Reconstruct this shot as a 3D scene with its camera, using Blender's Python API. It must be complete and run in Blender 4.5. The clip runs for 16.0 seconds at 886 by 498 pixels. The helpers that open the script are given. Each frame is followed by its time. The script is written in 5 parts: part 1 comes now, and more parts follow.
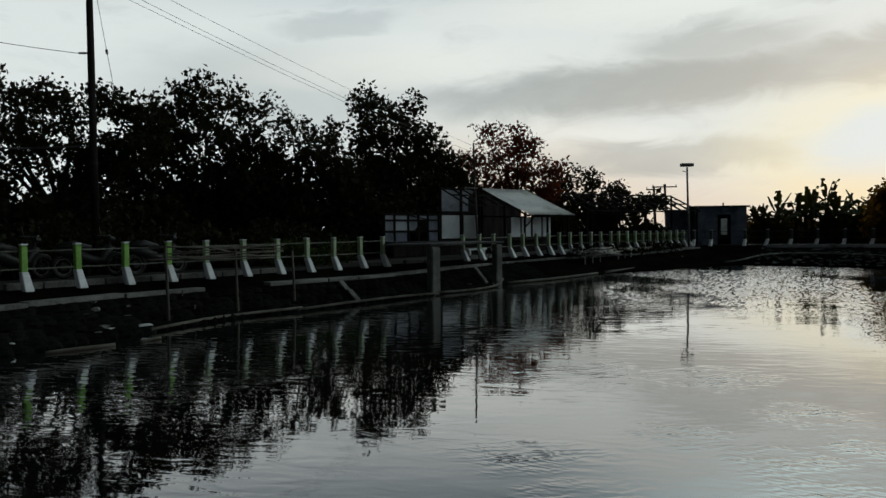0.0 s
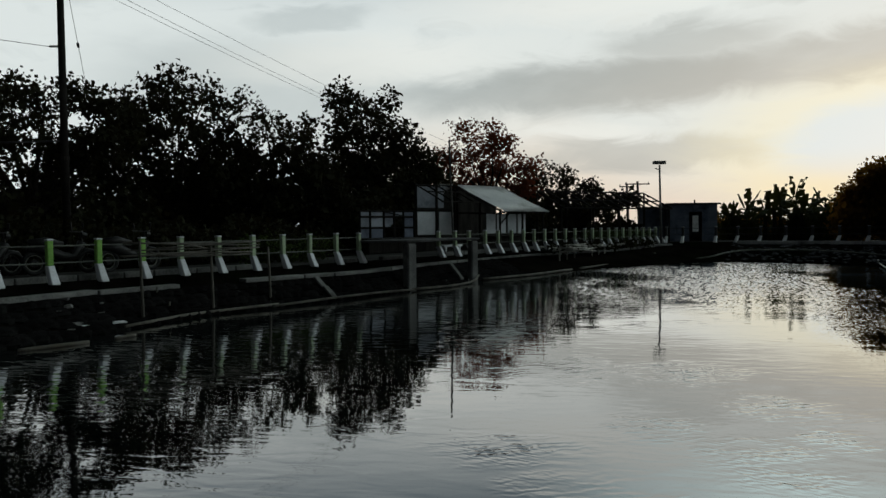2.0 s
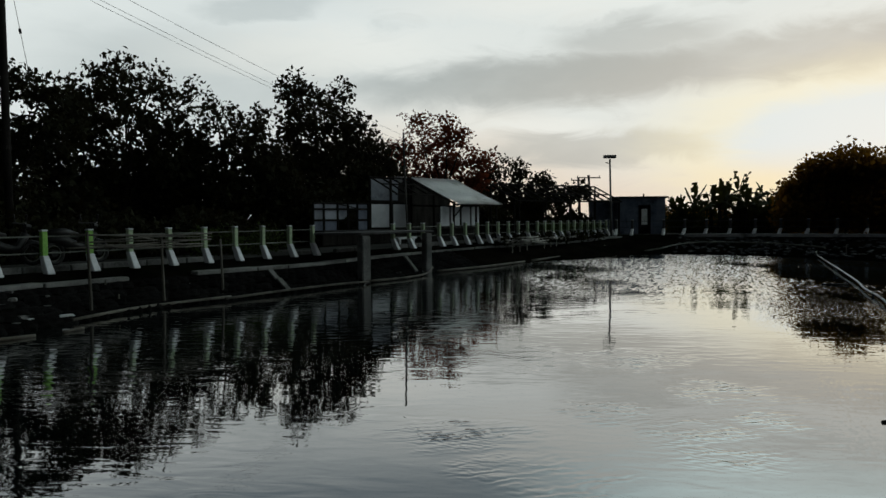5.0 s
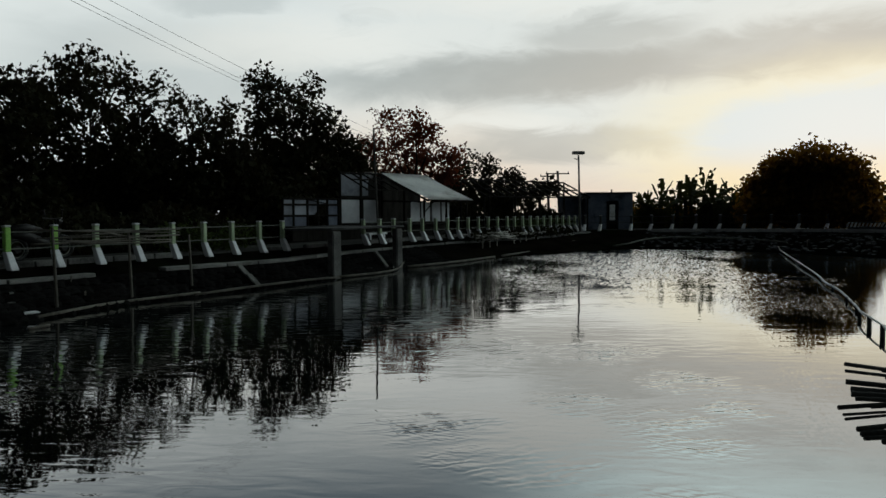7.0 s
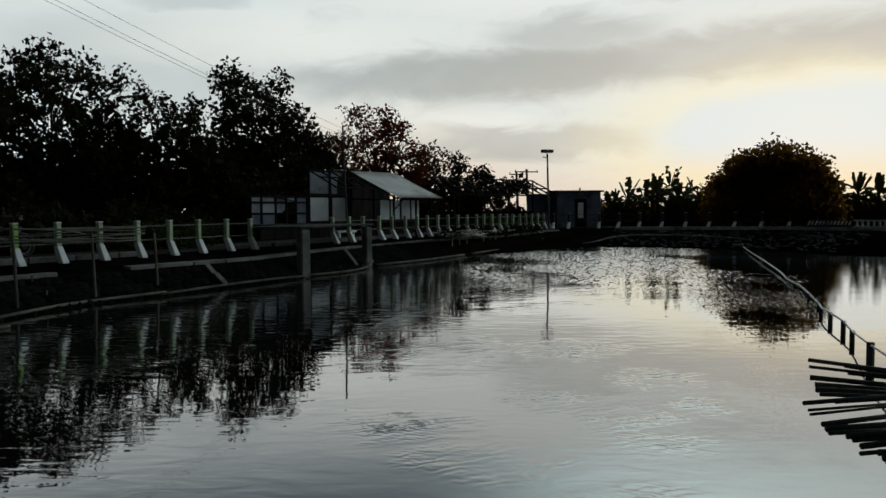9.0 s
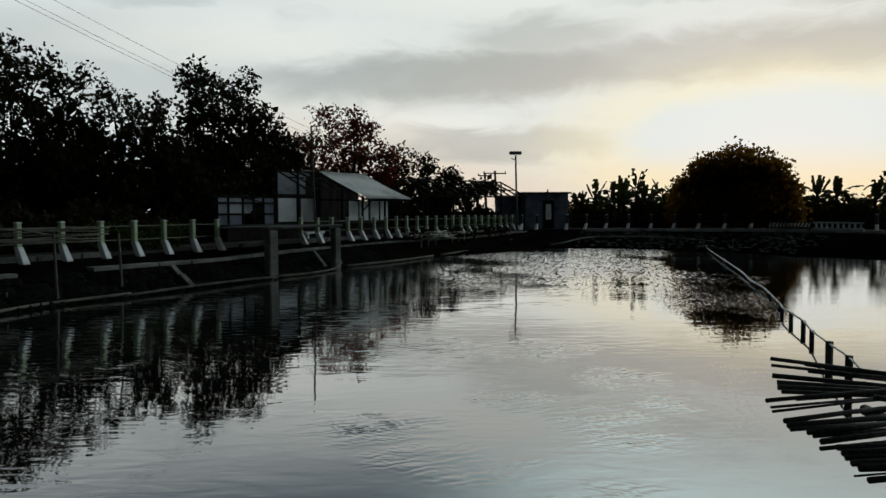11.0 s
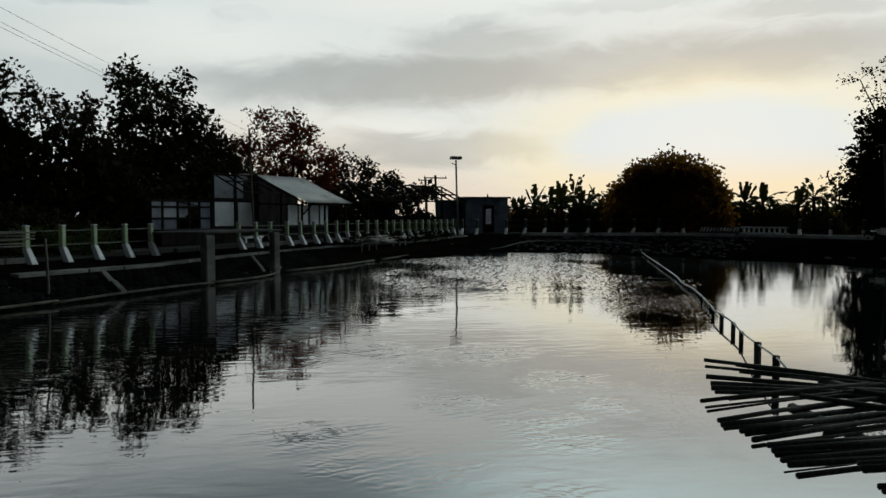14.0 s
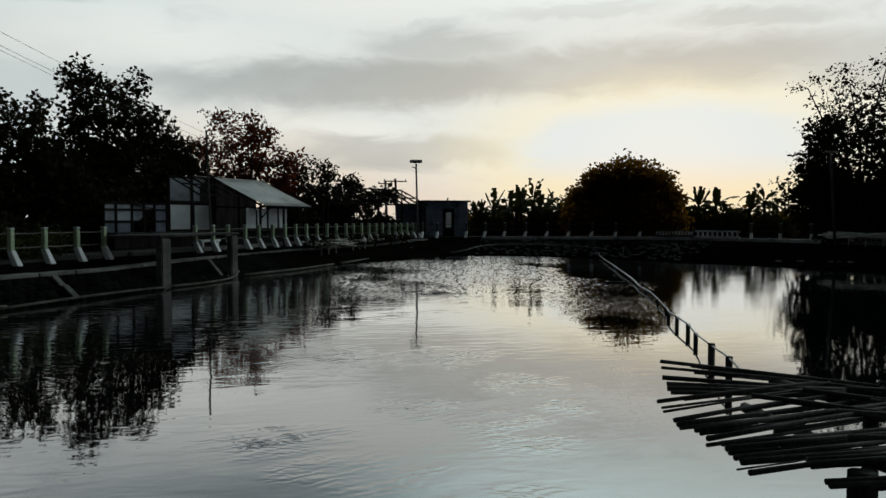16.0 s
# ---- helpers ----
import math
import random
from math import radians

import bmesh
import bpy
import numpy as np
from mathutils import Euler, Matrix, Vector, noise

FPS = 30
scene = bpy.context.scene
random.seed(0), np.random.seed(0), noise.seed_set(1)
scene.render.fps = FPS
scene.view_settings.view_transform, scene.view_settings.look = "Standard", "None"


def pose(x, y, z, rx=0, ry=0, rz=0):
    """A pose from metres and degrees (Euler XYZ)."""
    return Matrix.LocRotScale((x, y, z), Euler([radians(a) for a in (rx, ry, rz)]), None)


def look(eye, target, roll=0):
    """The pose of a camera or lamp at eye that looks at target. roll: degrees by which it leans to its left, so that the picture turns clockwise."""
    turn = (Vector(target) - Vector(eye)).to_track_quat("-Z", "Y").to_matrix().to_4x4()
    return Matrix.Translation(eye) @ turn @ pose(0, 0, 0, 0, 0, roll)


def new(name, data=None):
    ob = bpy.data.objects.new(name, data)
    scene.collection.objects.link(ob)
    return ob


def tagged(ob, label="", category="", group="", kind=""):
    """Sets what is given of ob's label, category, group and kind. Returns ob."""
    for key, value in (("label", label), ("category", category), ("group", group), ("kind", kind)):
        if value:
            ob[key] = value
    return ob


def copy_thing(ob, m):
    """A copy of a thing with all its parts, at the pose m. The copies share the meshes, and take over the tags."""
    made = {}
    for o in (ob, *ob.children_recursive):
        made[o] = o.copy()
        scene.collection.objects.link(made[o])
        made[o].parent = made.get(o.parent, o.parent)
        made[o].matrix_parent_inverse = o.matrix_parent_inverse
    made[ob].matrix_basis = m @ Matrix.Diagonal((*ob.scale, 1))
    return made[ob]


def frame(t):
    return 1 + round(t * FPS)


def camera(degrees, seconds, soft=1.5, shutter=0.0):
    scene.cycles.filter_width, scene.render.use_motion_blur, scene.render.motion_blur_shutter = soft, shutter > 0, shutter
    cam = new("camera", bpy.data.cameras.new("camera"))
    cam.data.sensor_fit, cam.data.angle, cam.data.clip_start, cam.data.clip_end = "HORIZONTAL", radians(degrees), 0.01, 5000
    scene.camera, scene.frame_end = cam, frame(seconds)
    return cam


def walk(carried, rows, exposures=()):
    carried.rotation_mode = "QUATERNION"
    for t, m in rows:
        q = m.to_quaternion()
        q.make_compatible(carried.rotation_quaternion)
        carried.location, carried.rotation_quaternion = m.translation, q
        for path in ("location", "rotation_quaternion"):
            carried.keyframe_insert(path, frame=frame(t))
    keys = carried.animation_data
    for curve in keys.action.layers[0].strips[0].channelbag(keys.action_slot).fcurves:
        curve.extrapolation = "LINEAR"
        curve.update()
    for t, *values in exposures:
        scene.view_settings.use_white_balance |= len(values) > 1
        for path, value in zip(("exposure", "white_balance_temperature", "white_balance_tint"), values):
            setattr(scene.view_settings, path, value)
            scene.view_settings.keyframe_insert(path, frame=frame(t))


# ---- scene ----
def level_pose(x, y, z, yaw, pitch, lean):
    return pose(x, y, z, 90 + pitch, 0, yaw) @ pose(0, 0, 0, 0, 0, lean)


# ---- camera ----
cam = camera(62.96, 16.0)
EYE = 1.9
PATH = [
    (0.0, 0.0, 0.0, 0.0, 0.0, -1.6, -0.6),
    (0.5, -0.015, -0.018, 0.003, -0.514, -1.687, -0.62),
    (1.0, -0.029, -0.037, 0.005, -1.029, -1.752, -0.614),
    (1.5, -0.041, -0.056, 0.008, -1.532, -1.82, -0.575),
    (2.0, -0.048, -0.076, 0.009, -2.02, -1.911, -0.503),
    (2.5, -0.052, -0.096, 0.008, -2.643, -1.988, -0.469),
    (3.0, -0.052, -0.117, 0.005, -3.204, -2.084, -0.455),
    (3.5, -0.051, -0.137, 0.002, -3.82, -2.177, -0.48),
    (4.0, -0.053, -0.158, -0.001, -4.423, -2.295, -0.431),
    (6.5, -0.086, -0.264, -0.02, -7.473, -2.754, -0.427),
    (7.0, -0.095, -0.274, -0.019, -8.048, -2.848, -0.409),
    (7.5, -0.104, -0.272, -0.018, -8.722, -2.927, -0.432),
    (8.0, -0.103, -0.269, -0.015, -9.268, -2.988, -0.432),
    (8.5, -0.102, -0.263, -0.014, -9.864, -3.021, -0.401),
    (9.0, -0.106, -0.257, -0.013, -10.472, -3.033, -0.381),
    (11.5, -0.14, -0.284, -0.007, -13.714, -2.906, -0.15),
    (12.0, -0.146, -0.283, -0.004, -14.512, -2.836, -0.116),
    (12.5, -0.147, -0.281, -0.003, -15.308, -2.778, -0.1),
    (13.0, -0.148, -0.279, 0.0, -16.106, -2.733, -0.115),
    (13.5, -0.15, -0.281, -0.001, -16.83, -2.678, -0.119),
    (14.0, -0.155, -0.283, 0.001, -17.698, -2.635, -0.087),
    (14.5, -0.158, -0.288, 0.001, -18.44, -2.57, -0.044),
    (15.0, -0.162, -0.294, 0.0, -19.237, -2.502, -0.026),
    (15.5, -0.167, -0.299, 0.002, -20.053, -2.44, -0.006),
    (16.0, -0.175, -0.304, 0.007, -20.87, -2.369, 0.022),
]
walk(cam, [(t, level_pose(x, y, EYE + z, yaw, pitch, lean)) for t, x, y, z, yaw, pitch, lean in PATH])

# ---- sky and sun ----
SUN_AZ, SUN_EL = 38.0, 5.6      # degrees clockwise from +y, and above the horizon


class Nodes:
    """Short hand for a node tree."""

    def __init__(self, tree):
        self.tree = tree

    def add(self, kind, **values):
        n = self.tree.nodes.new(kind)
        for k, v in values.items():
            if k == "operation":
                n.operation = v
            elif k == "blend":
                n.blend_type = v
            elif k == "dtype":
                n.data_type = v
        return n

    def link(self, a, b):
        self.tree.links.new(a, b)

    def put(self, socket, v):
        if isinstance(v, bpy.types.NodeSocket):
            self.link(v, socket)
        else:
            socket.default_value = v

    def m(self, op, a, b=0.0, c=0.0):
        n = self.add("ShaderNodeMath", operation=op)
        for i, v in enumerate((a, b, c)):
            self.put(n.inputs[i], v)
        return n.outputs[0]

    def step(self, v, lo, hi, a=0.0, b=1.0):
        n = self.add("ShaderNodeMapRange")
        n.interpolation_type = "SMOOTHSTEP"
        for i, k in enumerate((v, lo, hi, a, b)):
            self.put(n.inputs[i], k)
        return n.outputs[0]

    def mix(self, f, a, b, blend="MIX"):
        n = self.add("ShaderNodeMix", dtype="RGBA", blend=blend)
        self.put(n.inputs[0], f)
        self.put(n.inputs[6], a)
        self.put(n.inputs[7], b)
        return n.outputs[2]

    def noise(self, vector, scale, detail=4.0, rough=0.55, dist=0.0):
        n = self.add("ShaderNodeTexNoise")
        if vector is not None:
            self.link(vector, n.inputs["Vector"])
        n.inputs["Scale"].default_value, n.inputs["Detail"].default_value = scale, detail
        n.inputs["Roughness"].default_value, n.inputs["Distortion"].default_value = rough, dist
        return n.outputs["Fac"]


def rgb(r, g, b):
    return (r, g, b, 1.0)


world = bpy.data.worlds.new("dusk_sky")
scene.world = world
world.use_nodes = True
world.node_tree.nodes.clear()
W = Nodes(world.node_tree)
direction = W.add("ShaderNodeTexCoord").outputs["Generated"]
split = W.add("ShaderNodeSeparateXYZ")
W.link(direction, split.inputs[0])
DX, DY, DZ = split.outputs
azim = W.m("MULTIPLY", W.m("ARCTAN2", DX, DY), 57.2958)
elev = W.m("MULTIPLY", W.m("ARCSINE", DZ), 57.2958)
flat = W.add("ShaderNodeCombineXYZ")
W.link(W.m("MULTIPLY", azim, 0.055), flat.inputs[0])
W.link(W.m("MULTIPLY", elev, 0.16), flat.inputs[1])
drift = W.noise(flat.outputs[0], 1.3, 5.0, 0.55, 0.4)
wisp = W.noise(flat.outputs[0], 3.4, 6.0, 0.6, 0.8)
az_w = W.m("ADD", azim, W.m("MULTIPLY", W.m("SUBTRACT", drift, 0.5), 9.0))
el_w = W.m("ADD", elev, W.m("MULTIPLY", W.m("SUBTRACT", wisp, 0.5), 2.6))


def streak(az, el, long, high, tilt, soft=0.55):
    """A soft cloud bank in the sky: centre, half length and half height in degrees, and its slope."""
    da = W.m("SUBTRACT", az_w, az)
    de = W.m("SUBTRACT", W.m("SUBTRACT", el_w, el), W.m("MULTIPLY", da, tilt))
    q = W.m("SQRT", W.m("ADD", W.m("POWER", W.m("DIVIDE", da, long), 2.0), W.m("POWER", W.m("DIVIDE", de, high), 2.0)))
    return W.step(q, 1.0 + soft * 0.45, 1.0 - soft)


CLOUDS = [  # azimuth, elevation, half length, half height, slope, weight
    (15.0, 10.5, 20.0, 2.2, 0.035, 1.0),
    (21.0, 13.2, 8.0, 1.5, 0.02, 0.65),
    (36.0, 11.3, 20.0, 2.2, 0.0, 0.85),
    (18.0, 5.2, 11.0, 1.5, 0.01, 0.82),
    (-12.0, 10.0, 14.0, 4.5, 0.0, 0.45),
    (-8.0, 15.5, 5.0, 1.1, 0.12, 0.4),
    (44.0, 14.2, 6.0, 0.9, -0.05, 0.5),
    (19.0, 14.4, 6.0, 0.7, 0.05, 0.3),
    (31.0, 15.6, 7.0, 0.6, 0.0, 0.3),
    (54.0, 10.6, 10.0, 2.6, 0.0, 0.6),
]
cover = None
for az_c, el_c, lo_c, hi_c, ti_c, we_c in CLOUDS:
    s = W.m("MULTIPLY", streak(az_c, el_c, lo_c, hi_c, ti_c), we_c)
    cover = s if cover is None else W.m("MAXIMUM", cover, s)
cover = W.m("MULTIPLY", cover, W.step(drift, 0.2, 0.62, 0.72, 1.0))
cover = W.m("MAXIMUM", cover, W.m("MULTIPLY", W.step(wisp, 0.5, 0.75), 0.22))
breach = W.m("MAXIMUM", streak(12.0, 6.9, 6.5, 0.75, -0.07, 0.8), W.m("MULTIPLY", streak(-3.0, 12.6, 12.0, 2.0, 0.05, 0.8), 0.8))
breach = W.m("MAXIMUM", breach, W.m("MULTIPLY", streak(14.0, 16.6, 15.0, 1.9, 0.0, 0.8), 0.9))
# angle from the hidden sun, wider than high
sun_a = W.m("DIVIDE", W.m("SUBTRACT", azim, SUN_AZ), 2.5)
sun_e = W.m("DIVIDE", W.m("SUBTRACT", elev, SUN_EL - 0.5), 0.84)
sun_d = W.m("SQRT", W.m("ADD", W.m("POWER", sun_a, 2.0), W.m("POWER", sun_e, 2.0)))
sun_d = W.m("ADD", sun_d, W.m("MULTIPLY", W.m("SUBTRACT", wisp, 0.5), 2.2))
core = W.step(sun_d, 5.6, 3.2)
halo = W.step(sun_d, 8.5, 3.5)
wide = W.step(sun_d, 22.0, 4.0)
low = W.m("MULTIPLY", W.m("MULTIPLY", W.step(elev, W.step(azim, 10.0, 20.0, 11.0, 6.5), 0.5), W.step(azim, -10.0, 2.0)), W.m("SUBTRACT", 1.0, halo))
clear = W.mix(low, rgb(0.74, 0.80, 0.79), rgb(0.78, 0.62, 0.47))
clear = W.mix(W.step(elev, 14.5, 24.0), clear, W.mix(W.step(azim, 6.0, 30.0), rgb(0.26, 0.35, 0.41), rgb(1.56, 1.94, 1.92)))
clear = W.mix(W.m("MULTIPLY", wide, 0.45), clear, rgb(0.82, 0.82, 0.75))
grey = W.mix(wide, rgb(0.34, 0.40, 0.41), rgb(0.52, 0.52, 0.48))
veil = W.m("MULTIPLY", cover, W.m("SUBTRACT", 1.0, W.m("MULTIPLY", core, 0.95)))
colour = W.mix(veil, clear, grey)
colour = W.mix(W.m("MULTIPLY", breach, 0.75), colour, rgb(0.86, 0.88, 0.83))
colour = W.mix(W.m("MULTIPLY", halo, 0.62), colour, rgb(0.95, 0.89, 0.60))
colour = W.mix(core, colour, rgb(0.72, 0.81, 0.83))
# a yellow glow lies low under the sun
colour = W.mix(W.m("MULTIPLY", W.m("MULTIPLY", W.step(elev, 5.4, 1.4), halo), 0.7), colour, rgb(0.93, 0.76, 0.43))
# away from the sunset the dusk sky falls off
away = W.m("ABSOLUTE", W.m("SUBTRACT", W.m("MODULO", W.m("ADD", W.m("SUBTRACT", azim, SUN_AZ), 540.0), 360.0), 180.0))
dim = W.m("MULTIPLY", W.step(away, 69.0, 95.0, 1.0, 0.095), W.step(elev, 27.0, 52.0, 1.0, 0.09))
dimming = W.add("ShaderNodeCombineColor")
for i in range(3):
    W.link(dim, dimming.inputs[i])
colour = W.mix(1.0, colour, dimming.outputs[0], "MULTIPLY")
sky = W.add("ShaderNodeTexSky")
sky.sky_type, sky.sun_disc = "NISHITA", False
sky.sun_elevation, sky.sun_rotation = radians(SUN_EL), radians(SUN_AZ)
sky.air_density, sky.dust_density = 1.4, 3.0
bg_clouds, bg_sky, both, out = (W.add(k) for k in ("ShaderNodeBackground", "ShaderNodeBackground", "ShaderNodeAddShader", "ShaderNodeOutputWorld"))
W.link(colour, bg_clouds.inputs[0])
W.link(sky.outputs[0], bg_sky.inputs[0])
bg_clouds.inputs[1].default_value, bg_sky.inputs[1].default_value = 0.955, 0.003
W.link(bg_clouds.outputs[0], both.inputs[0])
W.link(bg_sky.outputs[0], both.inputs[1])
W.link(both.outputs[0], out.inputs[0])

lamp_data = bpy.data.lights.new("sun", "SUN")
lamp_data.energy, lamp_data.angle, lamp_data.color = 0.07, radians(120), (1.0, 0.86, 0.68)
sun = new("sun", lamp_data)
sa, se = radians(SUN_AZ), radians(SUN_EL + 1)
sun.matrix_world = look((60 * math.sin(sa) * math.cos(se), 60 * math.cos(sa) * math.cos(se), 60 * math.sin(se)), (0, 0, 0))

# ---- materials ----


def material(name, dark, light, rough=0.8, scale=3.0, fine=28.0, bump=0.3, metal=0.0, depth=0.02, stain=None, stretch=None, vary=0.0, sheen=0.12):
    """A weathered surface: two scales of noise between two colours, stains, relief, and a shift from piece to piece."""
    mt = bpy.data.materials.new(name)
    mt.use_nodes = True
    mt.node_tree.nodes.clear()
    N = Nodes(mt.node_tree)
    vec = N.add("ShaderNodeTexCoord").outputs["Object"]
    if stretch:
        mp = N.add("ShaderNodeMapping")
        N.link(vec, mp.inputs[0])
        mp.inputs["Scale"].default_value = stretch
        vec = mp.outputs[0]
    big, small = N.noise(vec, scale, 4.0), N.noise(vec, fine, 5.0, 0.65)
    f = N.step(N.m("ADD", N.m("MULTIPLY", big, 0.62), N.m("MULTIPLY", small, 0.38)), 0.36, 0.64)
    col = N.mix(f, rgb(*dark), rgb(*light))
    if stain:
        col = N.mix(N.step(N.noise(vec, scale * 0.45, 6.0, 0.7), 0.52, 0.68), col, rgb(*stain))
    if vary:
        info = N.add("ShaderNodeObjectInfo").outputs["Random"]
        hsv = N.add("ShaderNodeHueSaturation")
        N.link(N.m("ADD", 1.0 - vary, N.m("MULTIPLY", info, 2 * vary)), hsv.inputs["Value"])
        N.link(col, hsv.inputs["Color"])
        col = hsv.outputs[0]
    b = N.add("ShaderNodeBsdfPrincipled")
    N.link(col, b.inputs["Base Color"])
    N.link(N.m("ADD", rough - 0.08, N.m("MULTIPLY", small, 0.16)), b.inputs["Roughness"])
    b.inputs["Metallic"].default_value = metal
    b.inputs["Specular IOR Level"].default_value = sheen
    if bump:
        bp = N.add("ShaderNodeBump")
        bp.inputs["Strength"].default_value, bp.inputs["Distance"].default_value = bump, depth
        N.link(N.m("ADD", small, big), bp.inputs["Height"])
        N.link(bp.outputs[0], b.inputs["Normal"])
    o = N.add("ShaderNodeOutputMaterial")
    N.link(b.outputs[0], o.inputs[0])
    return mt


PAWS = [(2.2, 6.6, 0.55, 0.5), (2.8, 5.8, 0.6, 0.42), (2.75, 5.1, 0.5, 0.34), (0.68, 6.0, 0.62, 0.42), (1.34, 4.7, 0.5, 0.3), (2.0, 9.3, 0.9, 0.8), (1.0, 5.1, 0.5, 0.3), (0.6, 3.9, 0.6, 0.35), (1.9, 4.0, 0.5, 0.3), (3.2, 9.0, 0.9, 0.8), (3.7, 7.1, 0.6, 0.7), (3.6, 6.0, 0.5, 0.4)]


def water_material():
    mt = bpy.data.materials.new("pond_water")
    mt.use_nodes = True
    mt.node_tree.nodes.clear()
    N = Nodes(mt.node_tree)
    vec = N.add("ShaderNodeTexCoord").outputs["Object"]

    def squeezed(sx, sy, turn):
        mp = N.add("ShaderNodeMapping")
        N.link(vec, mp.inputs[0])
        mp.inputs["Scale"].default_value = (sx, sy, 1.0)
        mp.inputs["Rotation"].default_value = (0, 0, radians(turn))
        return mp.outputs[0]

    def drawn(across, along_view, turn):
        """Texture space whose features are so many metres across and along the line of sight."""
        mp = N.add("ShaderNodeMapping")
        mp.vector_type = "TEXTURE"
        N.link(vec, mp.inputs[0])
        mp.inputs["Scale"].default_value = (across, along_view, 1.0)
        mp.inputs["Rotation"].default_value = (0, 0, radians(turn))
        return mp.outputs[0]

    swell = N.noise(squeezed(0.5, 1.0, 14), 0.55, 2.0, 0.45)
    ripple = N.noise(drawn(0.42, 0.17, -12), 1.0, 1.8, 0.45, 0.4)
    chop = N.add("ShaderNodeTexNoise")
    N.link(drawn(0.075, 0.36, -25), chop.inputs["Vector"])
    chop.inputs["Scale"].default_value, chop.inputs["Detail"].default_value, chop.inputs["Roughness"].default_value = 1.0, 3.0, 0.6
    fine_chop = N.add("ShaderNodeTexNoise")
    N.link(drawn(0.036, 0.12, -30), fine_chop.inputs["Vector"])
    fine_chop.inputs["Scale"].default_value, fine_chop.inputs["Detail"].default_value, fine_chop.inputs["Roughness"].default_value = 1.0, 2.0, 0.55

    def crest_set(turn, scale):
        wave = N.add("ShaderNodeTexWave")
        wave.wave_type, wave.bands_direction = "BANDS", "Y"
        N.link(drawn(1.0, 1.0, turn), wave.inputs["Vector"])
        wave.inputs["Scale"].default_value, wave.inputs["Distortion"].default_value = scale, 5.5
        wave.inputs["Detail"].default_value, wave.inputs["Detail Scale"].default_value = 1.5, 2.0
        return wave.outputs["Fac"]

    crests = N.m("ADD", N.m("MULTIPLY", crest_set(10, 2.7), 0.75), N.m("MULTIPLY", crest_set(-34, 4.6), N.step(N.noise(squeezed(1, 1, 0), 0.5, 1.0), 0.42, 0.58, 0.0, 0.45)))
    sep = N.add("ShaderNodeSeparateXYZ")
    N.link(vec, sep.inputs[0])
    off_shore = N.m("ADD", N.m("MULTIPLY", sep.outputs[0], 0.35), N.m("MULTIPLY", sep.outputs[1], 0.94))
    reach = N.m("ADD", off_shore, N.m("MULTIPLY", N.m("SUBTRACT", N.noise(vec, 0.2, 3.0), 0.5), 16.0))
    # the wind reaches nearer along the near bank and in front of the round tree
    skirt = N.m("ADD", N.step(N.m("SUBTRACT", sep.outputs[0], N.m("MULTIPLY", sep.outputs[1], 0.27)), 1.5, 0.0), N.m("MULTIPLY", N.step(N.m("SUBTRACT", sep.outputs[0], N.m("MULTIPLY", sep.outputs[1], 0.56)), -0.5, 1.0), 2.6))
    reach = N.m("ADD", reach, N.m("MULTIPLY", skirt, 4.5))
    sheltered = N.step(N.m("SUBTRACT", sep.outputs[0], N.m("MULTIPLY", sep.outputs[1], 0.78)), -0.5, 0.5, 1.0, 0.1)
    lee = N.step(N.m("SUBTRACT", sep.outputs[0], N.m("MULTIPLY", sep.outputs[1], 0.15)), 0.3, 2.2, 0.03, 1.0)
    open_water = N.m("MULTIPLY", N.m("MULTIPLY", sheltered, lee), N.m("MULTIPLY", N.step(reach, 16.0, 24.5), N.step(N.noise(squeezed(1.0, 0.7, 10), 0.2, 3.0, 0.5), 0.38, 0.52, 0.12, 1.0)))
    # cat's paws: small breezy patches on the calm water (centre, half width, half depth)
    breeze = None
    for cx, cy, w, dp in PAWS:
        q = N.m("SQRT", N.m("ADD", N.m("POWER", N.m("DIVIDE", N.m("SUBTRACT", sep.outputs[0], cx), w), 2.0), N.m("POWER", N.m("DIVIDE", N.m("SUBTRACT", sep.outputs[1], cy), dp), 2.0)))
        q = N.m("ADD", q, N.m("MULTIPLY", N.m("SUBTRACT", N.noise(vec, 1.6, 3.0), 0.5), 1.5))
        s = N.step(q, 1.45, 0.3)
        breeze = s if breeze is None else N.m("MAXIMUM", breeze, s)
    from_bank = N.m("ADD", N.m("SUBTRACT", sep.outputs[0], N.m("MULTIPLY", sep.outputs[1], 0.84)), 16.9)
    h = N.m("ADD", N.m("MULTIPLY", swell, 0.007), N.m("MULTIPLY", ripple, N.m("ADD", N.m("MULTIPLY", N.m("ADD", 0.25, sheltered), N.step(N.noise(squeezed(0.7, 1.0, 10), 0.6, 2.0), 0.4, 0.62, 0.0007, 0.0023)), N.m("ADD", N.m("MULTIPLY", N.step(from_bank, 9.0, 6.5), 0.0042), N.m("MULTIPLY", breeze, 0.0022)))))
    h = N.m("ADD", h, N.m("MULTIPLY", crests, N.m("MULTIPLY", breeze, N.step(N.noise(drawn(0.45, 0.3, -14), 1.0, 2.0), 0.32, 0.68, 0.0004, 0.0030))))
    still = N.step(N.m("SUBTRACT", sep.outputs[0], N.m("MULTIPLY", sep.outputs[1], 1.07)), -0.6, 0.4, 1.0, 0.0)
    calm = N.m("MULTIPLY", N.m("MULTIPLY", N.step(sheltered, 0.6, 0.1), still), N.step(sep.outputs[0], 5.0, 12.0))
    before_tree = N.step(N.m("SUBTRACT", sep.outputs[0], N.m("MULTIPLY", sep.outputs[1], 0.56)), -0.5, 1.0)
